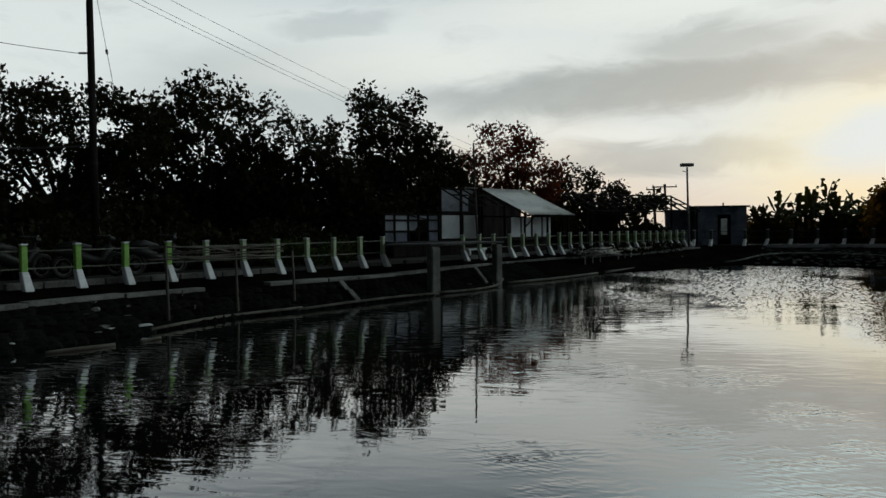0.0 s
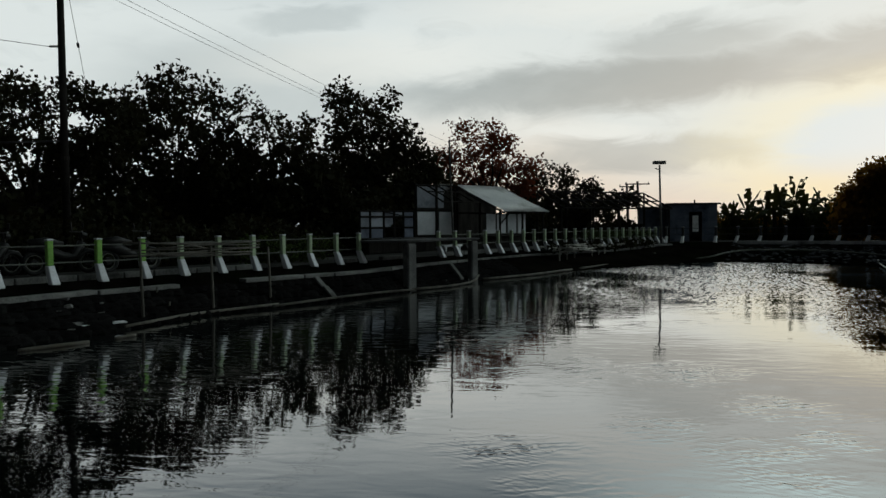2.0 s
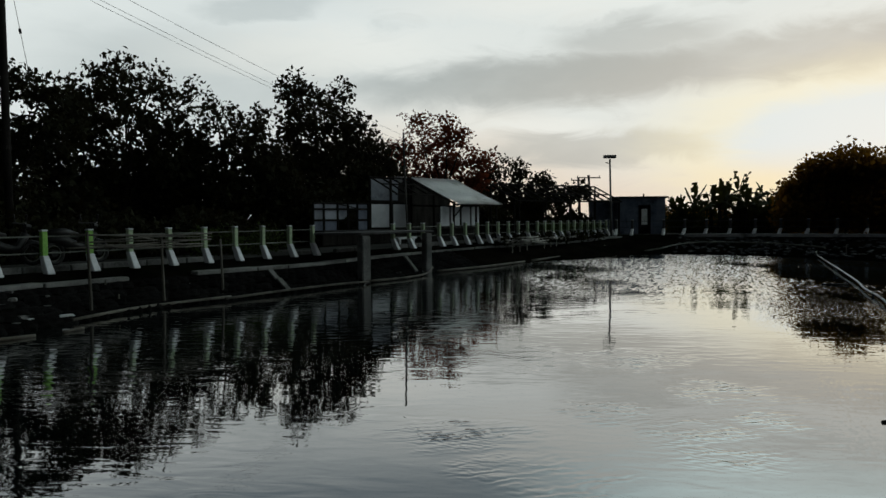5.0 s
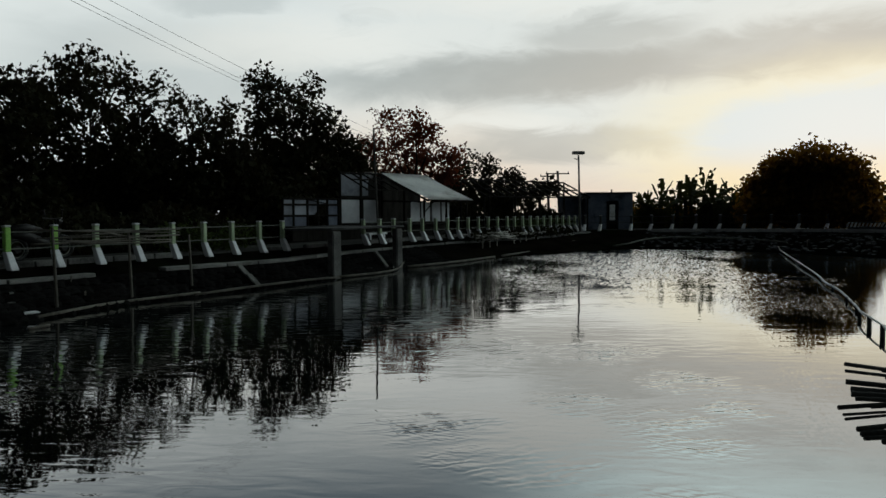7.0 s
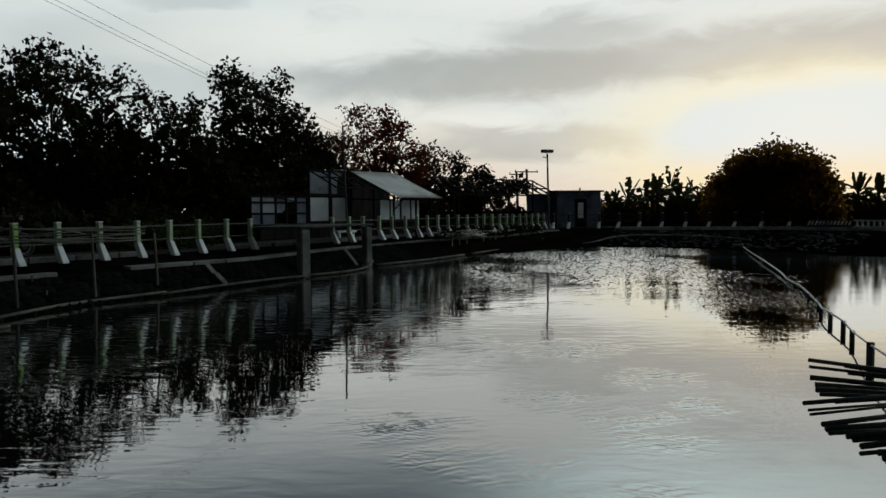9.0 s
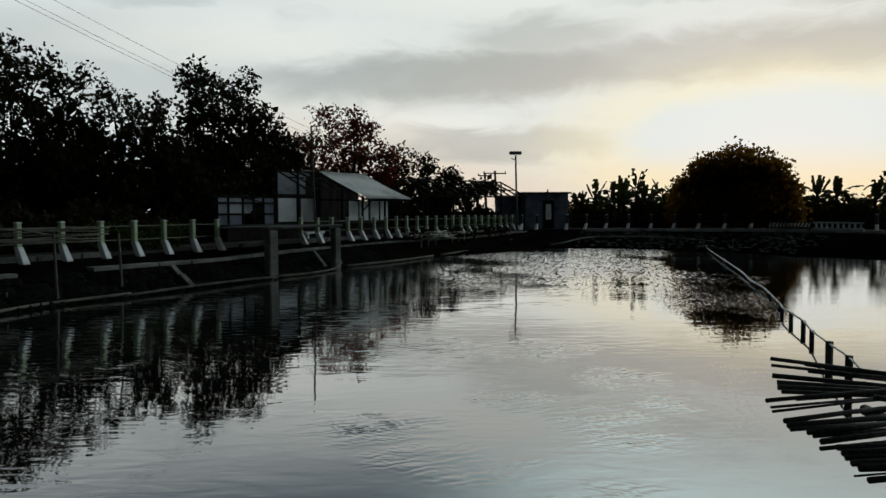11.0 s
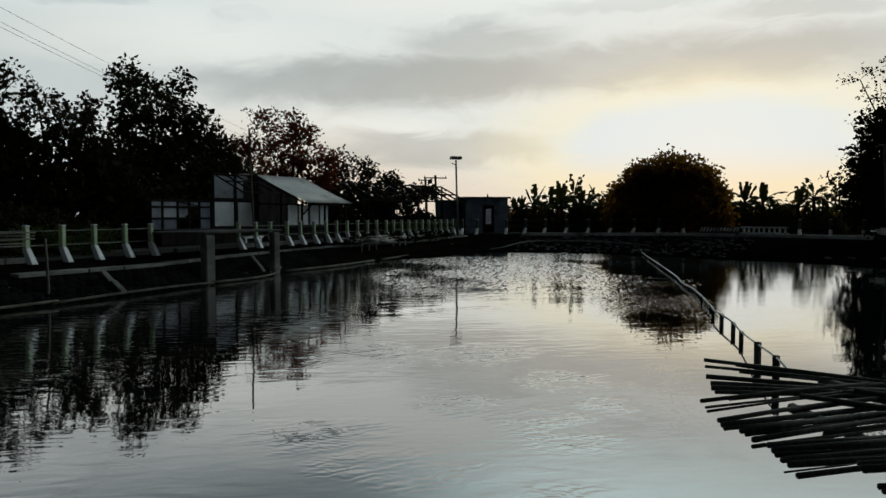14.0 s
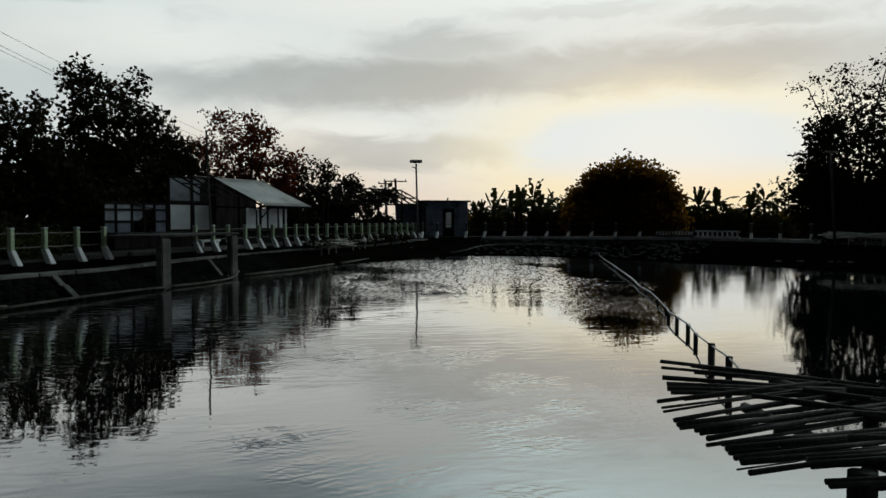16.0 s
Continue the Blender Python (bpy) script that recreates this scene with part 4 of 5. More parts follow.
for out, z in ((0.0, RIDGE - 0.1), (1.0, RIDGE - 0.52), (2.0, RIDGE - 0.94), (2.8, EAVE - 0.03)):
    frame_beam(stall, on_hut(-0.05, out, z), on_hut(3.0, out, z), 0.035, name="purlin")
for k in (0.06, 1.5, 2.9):
    frame_beam(stall, on_hut(k, 0, 0.78), on_hut(k, 0, RIDGE - 0.1), 0.055, name="post")
    frame_beam(stall, on_hut(k, 2.6, 0.78), on_hut(k, 2.6, EAVE), 0.05, name="post")
frame_beam(stall, on_hut(0.06, 0, EAVE - 0.02), on_hut(0.06, 2.7, EAVE - 0.1), 0.04)
frame_beam(stall, on_hut(0.06, 2.6, 1.9), on_hut(0.7, 2.6, 2.42), 0.03, name="brace")
for k0, k1 in ((-0.9, -0.35), (-0.25, 0.3), (0.45, 0.98), (1.1, 1.6)):
    panel_between(stall, k0 + 0.55, k1 + 0.55, 1.5, 2.36, 2.2, PANEL)
# dark wall added to block the sky and keep the stall's inside black
panel_between(stall, -1.0, 4.4, 0.8, 3.6, -1.7, TIMBER, "back_wall")

# low extra length, added to close the last bright gap of sky
panel_between(stall, 4.4, 6.4, 0.8, 2.3, -1.7, TIMBER, "back_wall")

# bare hut frame beside it
frame_hut = thing("hut_frame", "half-built bamboo hut with bare rafters and white panels", "hut")
for k in (-2.4, -1.8, -1.2, -0.6, -0.12):
    frame_beam(frame_hut, on_hut(k, 0, RIDGE - 0.05), on_hut(k, 1.7, EAVE + 0.42), 0.035, name="rafter")
for out, z in ((0.0, RIDGE - 0.06), (0.8, RIDGE - 0.38), (1.7, EAVE + 0.4)):
    frame_beam(frame_hut, on_hut(-2.45, out, z), on_hut(-0.1, out, z), 0.035, name="purlin")
for k in (-2.4, -1.2, -0.12):
    frame_beam(frame_hut, on_hut(k, 0, 0.78), on_hut(k, 0, RIDGE), 0.06, name="post")
frame_beam(frame_hut, on_hut(-2.45, 0, EAVE + 0.1), on_hut(-0.1, 0, EAVE + 0.1), 0.05)
panel_between(frame_hut, -2.36, -1.3, 1.48, 2.48, -0.02, PANEL)
panel_between(frame_hut, -1.05, -0.2, 1.48, 2.48, -0.02, PANEL)
panel_between(frame_hut, -2.33, -0.75, EAVE + 0.2, RIDGE - 0.12, -0.05, DIM_PANEL, "gable_sheet")
roof_sheet(-0.9, -0.15, RIDGE + 0.02, EAVE + 0.5, -0.05, -1.5, "back_roof", frame_hut)

# low screen of small panels
screen = thing("panel_screen", "low timber screen with blue-grey panels beside the huts", "screen")
COLUMNS = (-5.36, -4.84, -4.14, -3.6, -3.1, -2.5)
for k in COLUMNS:
    frame_beam(screen, on_hut(k, 0, 0.78), on_hut(k, 0, 2.52), 0.045, name="post")
for z in (1.37, 1.81, 2.26, 2.5):
    frame_beam(screen, on_hut(COLUMNS[0], 0.02, z), on_hut(COLUMNS[-1], 0.02, z), 0.035)
frame_beam(screen, on_hut(-3.55, 0.05, 2.2), on_hut(-3.15, 0.05, 1.85), 0.025, name="brace")
frame_beam(screen, on_hut(-4.1, 0.05, 2.46), on_hut(-3.15, 0.05, 2.3), 0.022, name="brace")
for i, (a, b) in enumerate(zip(COLUMNS, COLUMNS[1:])):
    for z0, z1 in ((1.4, 1.77), (1.85, 2.22), (2.3, 2.46)):
        if (i, z0) not in ((2, 1.4), (3, 1.4), (3, 1.85)):
            panel_between(screen, a + 0.05, b - 0.05, z0, z1, -0.03, BLUE_PANEL if i == 4 or z0 < 1.5 else DIM_PANEL)

# raised floor that the huts share
floor_deck = thing("raised_floor", "raised dark plank floor under the huts, dark boards standing in for the shade below", "floor deck")
turned = Matrix.Rotation(radians(HUT_TURN), 4, "Z")
for i in range(12):
    k = -5.45 + i * 0.74
    part("plank", boxed(on_hut(k + 0.36, 0.3, 1.36), (0.72, 1.1, 0.07), turned, 0.01), BLACKISH_CONCRETE if i < 4 else TIMBER, floor_deck)
    # dark boards added to make the black shade beneath the floor
    part("skirt_board", boxed(on_hut(k + 0.36, 0.7, 1.05), (0.73, 0.03, 0.58), turned, 0.006), TIMBER, floor_deck)

# ---- deck over the water ----
deck = thing("concrete_deck", "thin concrete deck on two thick pillars over the water", "deck")
DECK = [Vector((-1.62, 20.7, 0)), Vector((-0.35, 20.7, 0)), Vector((2.05, 24.2, 0)), Vector((0.9, 25.0, 0)), Vector((-1.75, 21.5, 0))]
bm = bmesh.new()
low_ring = [bm.verts.new(p + Vector((0, 0, 1.405))) for p in DECK]
top_ring = [bm.verts.new(p + Vector((0, 0, 1.47))) for p in DECK]
bm.faces.new(top_ring)
bm.faces.new(low_ring[::-1])
for i in range(5):
    j = (i + 1) % 5
    bm.faces.new((low_ring[i], low_ring[j], top_ring[j], top_ring[i]))
bmesh.ops.bevel(bm, geom=list(bm.edges), offset=0.012, segments=1, affect="EDGES")
part("slab", bm, BLACKISH_CONCRETE, deck, "weathered slab with a pale edge")
for (x, y), w in (((-0.28, 21.0), 0.30), ((1.8, 24.1), 0.26)):
    bm = bmesh.new()
    made = box(bm, (x, y, 0.42), (w, w, 1.9), Matrix.Rotation(0.6, 4, "Z"))
    bmesh.ops.bevel(bm, geom=list(bm.edges), offset=0.03, segments=2, affect="EDGES")
    part("pillar", bm, CAP, deck, "stained round-edged concrete pillar")

# pole standing beside the huts
rng = random.Random(8)
mast = thing("bamboo_mast", "thin leaning bamboo mast in front of the huts", "mast", at=(1.30, 26.2, 0.8))
part("cane", cane(bmesh.new(), (0, 0, -0.05), (-0.16, 0, 4.18), 0.045, rng), DARK_BAMBOO, mast)

# ---- pump house ----
pump = thing("pump_house", "small blue-grey plastered pump house with a flat roof", "building")
PA, PB = polar(19.35, 45.0, 0.7), polar(22.75, 45.6, 0.7)
pu = (PB - PA).normalized()
pv = Vector((-pu.y, pu.x, 0))
PT = Matrix.Rotation(math.atan2(pu.y, pu.x), 4, "Z")
pw, pd, ph = (PB - PA).length, 3.0, 2.28


def on_pump(a, b, z):
    return PA + pu * a + pv * b + Vector((0, 0, z))


door_a, door_w, door_top = pw * 0.42, 0.72, 1.85
for a0, a1, z0, z1 in ((0, door_a, 0, ph), (door_a + door_w, pw, 0, ph), (door_a, door_a + door_w, door_top, ph)):
    part("front_wall", boxed(on_pump((a0 + a1) / 2, 0, (z0 + z1) / 2), (a1 - a0, 0.14, z1 - z0), PT, 0.006), BLUE_WALL, pump)
part("side_wall", boxed(on_pump(0.07, pd / 2 + 0.07, ph / 2), (0.14, pd, ph), PT, 0.006), BLUE_WALL, pump)
part("side_wall", boxed(on_pump(pw - 0.07, pd / 2 + 0.07, ph / 2), (0.14, pd, ph), PT, 0.006), BLUE_WALL, pump)
part("back_wall", boxed(on_pump(pw / 2, pd + 0.14, ph / 2), (pw, 0.14, ph), PT, 0.006), BLUE_WALL, pump)
part("roof", boxed(on_pump(pw / 2, pd / 2, ph + 0.05), (pw + 0.35, pd + 0.35, 0.10), PT, 0.012), DARK_CONCRETE, pump, "thin flat concrete roof")
part("roof_peg", boxed(on_pump(pw * 0.55, 0.2, ph + 0.18), (0.08, 0.08, 0.18), PT, 0.01), DARK_CONCRETE, pump)
for a in (door_a + 0.03, door_a + door_w - 0.03):
    part("door_frame", boxed(on_pump(a, -0.03, door_top / 2), (0.06, 0.12, door_top), PT, 0.004), TIMBER, pump)
part("hanging_cloth", boxed(on_pump(door_a + 0.34, -0.1, 1.15), (0.34, 0.03, 0.95), PT, 0.01), LIT_WHITE, pump, "pale cloth hanging in the doorway")
annex = thing("store_shed", "blue-grey flat-roofed shed joined to the pump house", "shed")
AA = polar(17.35, 47.0, 0.7)
part("wall", boxed((AA + on_pump(-0.2, 1.6, 0)) / 2 + Vector((0, 0, 1.0)), ((AA - on_pump(-0.2, 1.6, 0)).length, 1.6, 2.24), PT, 0.01), BLUE_WALL, annex)
part("roof", boxed((AA + on_pump(-0.2, 1.6, 0)) / 2 + Vector((0, 0, 2.16)), ((AA - on_pump(-0.2, 1.6, 0)).length + 0.2, 1.9, 0.08), PT, 0.01), DARK_CONCRETE, annex)

# ---- lamp and poles ----
lamp_base = polar(18.72, 41.0, 0.8)
street_lamp = thing("street_lamp", "slim steel street lamp with a flat square head", "street lamp", at=lamp_base)
part("pole", tubed([(0.05, 0, -0.1), (0.0, 0, 2.0), (-0.05, 0, 4.25)], [0.07, 0.06, 0.05], 8), STEEL, street_lamp, smooth=True)
part("lamp_head", boxed((-0.06, 0, 4.38), (0.66, 0.34, 0.17), bevel=0.03), STEEL, street_lamp, "flat dark lamp head")
part("arm", tubed([(-0.05, 0, 4.0), (-0.3, 0, 4.06)], 0.025, 6), STEEL, street_lamp)


def power_pole(base, height, label, arm=1.9, r=0.13, lean=0.0, mat=DARK_CONCRETE):
    ob = thing("utility_pole", label, "utility pole", at=base)
    part("pole", tubed([(0, 0, -0.1), (lean * 0.5, 0, height * 0.5), (lean, 0, height)], [r, r * 0.9, r * 0.72], 10), mat, ob, smooth=True)
    if arm:
        part("crossarm", boxed((lean, 0, height - 0.28), (arm, 0.12, 0.12), bevel=0.01), TIMBER, ob)
        for x in (-arm * 0.46, 0.0, arm * 0.46):
            part("insulator", tubed([(lean + x, 0, height - 0.22), (lean + x, 0, height - 0.04)], [0.06, 0.045], 8), STEEL, ob)
    return ob


FAR_POLE = polar(17.25, 79.0, 0.4)
power_pole(FAR_POLE, 5.9, "distant utility pole with a crossarm and insulators", 2.6, 0.19, -0.3)
power_pole(polar(16.4, 80.0, 0.4), 5.7, "second distant utility pole beside its twin", 1.6, 0.17, -0.2)
NEAR_POLE = polar(-25.6, 21.5, 0.8)
near_pole = power_pole(NEAR_POLE, 9.6, "tall dark wooden utility pole beside the road", 1.6, 0.105, -0.04, TIMBER)
part("bracket", boxed((-0.2, 0, 5.87), (0.28, 0.05, 0.05), bevel=0.008), STEEL, near_pole)
part("band", tubed([(-0.015, 0, 2.9), (-0.015, 0, 3.0)], 0.115, 10), TIMBER, near_pole)


def cable(label, a, b, sag, r=0.008, n=18):
    ob = thing("overhead_cable", label, "cable", "overhead cables")
    pts = [Vector(a).lerp(Vector(b), i / n) - Vector((0, 0, sag * 4 * (i / n) * (1 - i / n))) for i in range(n + 1)]
    part("strand", tubed(pts, r, 5), WIRE, ob)
    return ob


top_far = FAR_POLE + Vector((-0.3, 0, 5.8))
for dx, z, fx, sag in ((0.15, 7.7, (-1.1, -2.0), 1.4), (0.0, 7.95, (1.1, -1.0), 2.0), (-0.15, 8.45, (0.0, -2.0), 1.4)):
    cable("thin overhead power cable sagging across the trees", NEAR_POLE + Vector((dx, 0, z)), top_far + Vector((fx[0], 0, fx[1])), sag, 0.0065)
cable("thin service cable running off to one side", NEAR_POLE + Vector((-0.35, 0, 5.87)), NEAR_POLE + Vector((-9.5, -3.5, 7.6)), 0.3, 0.009)
cable("pale service cable strung level through the trees", NEAR_POLE + Vector((-0.1, 0.1, 3.42)), NEAR_POLE + Vector((-7.5, -1.0, 3.5)), 0.12, 0.025)
stay = cable("stay wire with a dark insulator hanging beside the pole", (-9.11, 19.25, 8.40), (-8.72, 19.43, 5.62), 0.02, 0.007, 6)
part("insulator", tubed([(-8.885, 19.36, 6.75), (-8.87, 19.37, 6.63)], [0.035, 0.03], 8), BLACK, stay)

# right bank pole
rp = thing("utility_pole", "leaning thin pole with a short board at its top", "utility pole", at=polar(49.4, 37.0, 0.8))
part("pole", tubed([(0.12, 0, -0.1), (-0.1, 0, 2.1), (-0.28, 0, 4.2)], [0.07, 0.06, 0.05], 8), DARK_CONCRETE, rp, smooth=True)
part("board", boxed((-0.2, 0, 4.15), (0.8, 0.06, 0.08), bevel=0.01), CAP, rp)

# ---- little bridge parapet on the far bank ----
bridge = thing("bridge_parapet", "pale low parapet of a small sluice bridge", "bridge parapet")
BA, BB = polar(40.2, 42.5, 0.8), polar(43.3, 41.0, 0.8)
bd = (BB - BA).normalized()
BT = Matrix.Rotation(math.atan2(bd.y, bd.x), 4, "Z")
bl = (BB - BA).length
part("top_beam", boxed((BA + BB) / 2 + Vector((0, 0, 0.45)), (bl, 0.14, 0.08), BT, 0.01), PALE_CONCRETE, bridge)
part("base_beam", boxed((BA + BB) / 2 + Vector((0, 0, 0.1)), (bl, 0.16, 0.16), BT, 0.01), PALE_CONCRETE, bridge)
for i in range(9):
    q = BA.lerp(BB, (i + 0.5) / 9)
    part("baluster", boxed(q + Vector((0, 0, 0.3)), (0.09, 0.09, 0.26), BT, 0.008), PALE_CONCRETE, bridge)
low_wall = thing("baluster_wall", "low row of pale slanting balusters beside the bridge", "baluster wall")
for i in range(12):
    q = polar(37.4 + i * 0.23, 43.6 - i * 0.08, 0.8)
    part("baluster", boxed(q + Vector((0, 0, 0.3)), (0.07, 0.07, 0.26), BT @ Matrix.Rotation(0.5, 4, "Y"), 0.008), PALE_CONCRETE, low_wall)
part("base_beam", boxed((polar(37.3, 43.6, 0.92) + polar(40.2, 42.6, 0.92)) / 2, ((polar(37.3, 43.6) - polar(40.2, 42.6)).length, 0.16, 0.2), BT, 0.01), DARK_CONCRETE, low_wall)
part("coping", boxed((polar(37.3, 43.6, 1.24) + polar(40.2, 42.6, 1.24)) / 2, ((polar(37.3, 43.6) - polar(40.2, 42.6)).length, 0.1, 0.05), BT, 0.01), DARK_CONCRETE, low_wall)

# ---- bamboo raft platform near the shore ----
rng = random.Random(21)
platform = thing("bamboo_platform", "low platform of loose dark bamboo poles over the water", "platform")
LONG_POLES = [  # open end, shore end, height, radius
    (3.24, 4.11, 4.04, 2.95, 0.85, 0.013), (3.10, 3.92, 3.85, 3.04, 0.85, 0.010), (2.90, 3.65, 3.91, 2.70, 0.85, 0.015), (2.78, 3.45, 3.91, 2.85, 0.86, 0.014),
    (2.73, 3.38, 3.95, 2.73, 0.85, 0.016), (2.71, 3.32, 3.86, 2.81, 0.84, 0.012), (2.42, 3.07, 3.55, 3.11, 0.87, 0.011), (2.38, 2.98, 3.28, 3.03, 0.86, 0.007),
    (2.36, 2.94, 3.45, 3.01, 0.85, 0.007), (2.28, 2.75, 3.53, 2.85, 0.86, 0.012), (2.27, 2.71, 3.77, 2.74, 0.85, 0.014), (2.26, 2.68, 3.71, 2.69, 0.84, 0.010),
    (2.24, 2.54, 3.55, 2.57, 0.87, 0.013), (2.27, 2.54, 3.37, 2.57, 0.85, 0.010), (2.20, 2.41, 3.46, 2.50, 0.87, 0.013), (2.17, 2.38, 3.58, 2.46, 0.85, 0.009),
]
NEAR_POLES = [  # open end, shore end, height, radius
    (2.23, 2.35, 3.43, 2.23, 0.86, 0.013), (2.22, 2.31, 3.35, 2.17, 0.85, 0.014), (2.21, 2.28, 3.33, 2.15, 0.84, 0.012), (2.14, 2.17, 3.22, 2.08, 0.86, 0.013),
    (2.15, 2.14, 3.15, 2.03, 0.85, 0.015), (2.06, 2.07, 2.57, 2.08, 0.85, 0.004), (2.08, 2.02, 3.10, 1.99, 0.85, 0.012), (2.41, 2.03, 3.06, 1.91, 0.86, 0.014),
    (2.40, 2.00, 3.01, 1.88, 0.85, 0.017), (2.29, 1.83, 2.84, 1.71, 0.85, 0.012), (2.29, 1.81, 2.82, 1.70, 0.84, 0.012), (3.00, 2.96, 3.46, 2.25, 0.88, 0.015),
    (3.39, 2.96, 3.76, 2.40, 0.88, 0.017), (3.64, 2.87, 4.08, 2.55, 0.88, 0.022), (3.17, 2.54, 3.58, 2.21, 0.87, 0.020), (2.83, 2.18, 3.26, 1.97, 0.87, 0.018),
]
for x0, y0, x1, y1, z, r in LONG_POLES + NEAR_POLES:
    a, b = Vector((x0, y0, z)), Vector((x1, y1, z))
    b = b + (b - a).normalized() * rng.uniform(0.0, 0.25)
    part("bamboo_pole", cane(bmesh.new(), a, b, r * 1.12, rng), DARK_BAMBOO, platform, smooth=True)
    if r > 0.009:
        # a second, shorter pole lies beside most of them
        a2 = a.lerp(b, rng.uniform(0.1, 0.4)) + Vector((0.0, rng.choice((-1, 1)) * r * 1.8, -0.012))
        part("bamboo_pole", cane(bmesh.new(), a2, b + (b - a) * 0.1 + Vector((0, rng.uniform(-0.05, 0.05), -0.012)), r * rng.uniform(0.8, 1.1), rng), DARK_BAMBOO, platform, smooth=True)
for i in range(12):
    # the shore end is heaped with more poles
    a = Vector((2.95 + 0.09 * i, 1.95 + 0.085 * i, 0.875 + rng.uniform(-0.01, 0.02)))
    part("bamboo_pole", cane(bmesh.new(), a, a + Vector((rng.uniform(0.7, 1.1), rng.uniform(-0.35, 0.05), 0)), rng.uniform(0.016, 0.026), rng), DARK_BAMBOO, platform, smooth=True)
for a, b, r in (((2.93, 2.95, 0.82), (2.72, 1.75, 0.82), 0.03), ((3.6, 3.4, 0.82), (3.45, 1.7, 0.82), 0.035)):
    part("cross_beam", cane(bmesh.new(), a, b, r, rng), DARK_BAMBOO, platform, smooth=True)
for x, y, r in ((2.58, 1.9, 0.06), (3.6, 1.95, 0.055), (3.7, 2.75, 0.045)):
    part("stilt", tubed([(x, y, -0.6), (x, y, 0.83)], [r * 1.06, r], 9), DARK_BAMBOO, platform, smooth=True)
for a, b in (((2.93, 2.55, 0.77), (2.94, 2.54, 0.86)), ((2.62, 2.42, 0.78), (2.72, 2.5, 0.85))):
    part("strut", tubed([a, b], 0.016, 7), DARK_BAMBOO, platform, smooth=True)

# ---- floating hose boom from the platform to the far bank ----
boom = thing("hose_boom", "pale hose on short stakes running across the pond", "hose")
LINE = smooth_line([(5.5, 5.7, 0.30), (5.84, 6.24, 0.31), (6.43, 7.20, 0.26), (7.35, 8.59, 0.16), (7.8, 9.31, 0.175), (8.26, 10.16, 0.17), (8.76, 11.02, 0.14), (9.34, 11.83, 0.09),
                    (10.95, 14.47, 0.09), (11.95, 16.35, 0.08), (13.5, 19.0, 0.10), (19.37, 29.63, 0.12), (20.0, 30.7, 0.22)], 6)
part("hose", tubed(LINE, [0.012 + 0.013 * min(1, max(0, i - 14) / 40) for i in range(len(LINE))], 7), PIPE, boom, smooth=True)
for x, y, top, r in ((5.84, 6.24, 0.32, 0.04), (6.43, 7.20, 0.28, 0.045), (7.35, 8.59, 0.16, 0.034), (7.8, 9.31, 0.175, 0.036), (8.26, 10.16, 0.17, 0.036), (8.76, 11.02, 0.14, 0.034), (9.34, 11.83, 0.1, 0.03),
                     (10.1, 13.1, 0.1, 0.03), (11.4, 15.3, 0.1, 0.03), (12.8, 17.7, 0.1, 0.03)):
    part("stake", tubed([(x, y, -0.5), (x, y, top + 0.01)], r, 7), DARK_BAMBOO, boom)

# ---- bamboo rack on the near end of the left bank ----
rack = thing("bamboo_rack", "rickety rack of grey bamboo canes standing at the water's edge", "rack")
rng = random.Random(33)
for x, y, top in ((-5.44, 14.3, 1.66), (-4.5, 15.86, 1.5), (-3.56, 17.3, 1.42)):
    part("upright", cane(bmesh.new(), (x, y, -0.4), (x - 0.05, y, top), 0.035, rng), BAMBOO, rack, smooth=True)
for i in range(9):
    s0, s1 = rng.uniform(-0.2, 1.0), rng.uniform(2.3, 3.7)
    a, d = Vector((-5.45, 14.3, 0)), Vector((0.6, 0.8, 0)).normalized()
    n = Vector((-0.8, 0.6, 0))
    p0, p1 = a + d * s0 + n * rng.uniform(-0.1, 0.6), a + d * s1 + n * rng.uniform(-0.1, 0.6)
    part("cane", cane(bmesh.new(), p0 + Vector((0, 0, rng.uniform(1.3, 1.66))), p1 + Vector((0, 0, rng.uniform(1.28, 1.58))), rng.uniform(0.012, 0.024), rng), BAMBOO, rack, smooth=True)

# ---- bare pergola frame along the road beyond the stall ----
pergola = thing("pergola_frame", "bare dark bamboo pergola frame with slanting rafters", "pergola")
GA, GB = polar(9.8, 39.5, 0.0), polar(17.9, 45.5, 0.0)
gu = (GB - GA).normalized()
gv = Vector((gu.y, -gu.x, 0))
g_len = (GB - GA).length
for i in range(13):
    q = GA + gu * (g_len * i / 12)
    part("rafter", tubed([q - gv * 0.5 + Vector((0, 0, 3.75)), q + gv * 1.7 + Vector((0, 0, 2.75))], 0.045, 6), TIMBER, pergola)
for out, z in ((-0.5, 3.72), (0.6, 3.2), (1.65, 2.74)):
    part("purlin", tubed([GA + gv * out + Vector((0, 0, z)), GB + gv * out + Vector((0, 0, z))], 0.045, 6), TIMBER, pergola)
for i in (0, 3, 6, 9, 12):
    q = GA + gu * (g_len * i / 12)
    part("post", tubed([q + gv * 1.5 + Vector((0, 0, 0.7)), q + gv * 1.5 + Vector((0, 0, 2.8))], 0.055, 6), TIMBER, pergola)
    part("post", tubed([q - gv * 0.4 + Vector((0, 0, 0.7)), q - gv * 0.4 + Vector((0, 0, 3.7))], 0.055, 6), TIMBER, pergola)

# ---- small things along the banks ----
rng = random.Random(55)


def shore_cane(points, r, label, mat=BAMBOO):
    ob = thing("floating_cane", label, "bamboo cane", "canes along the waterline")
    part("cane", tubed(smooth_line(points, 4), r, 7), mat, ob, smooth=True)


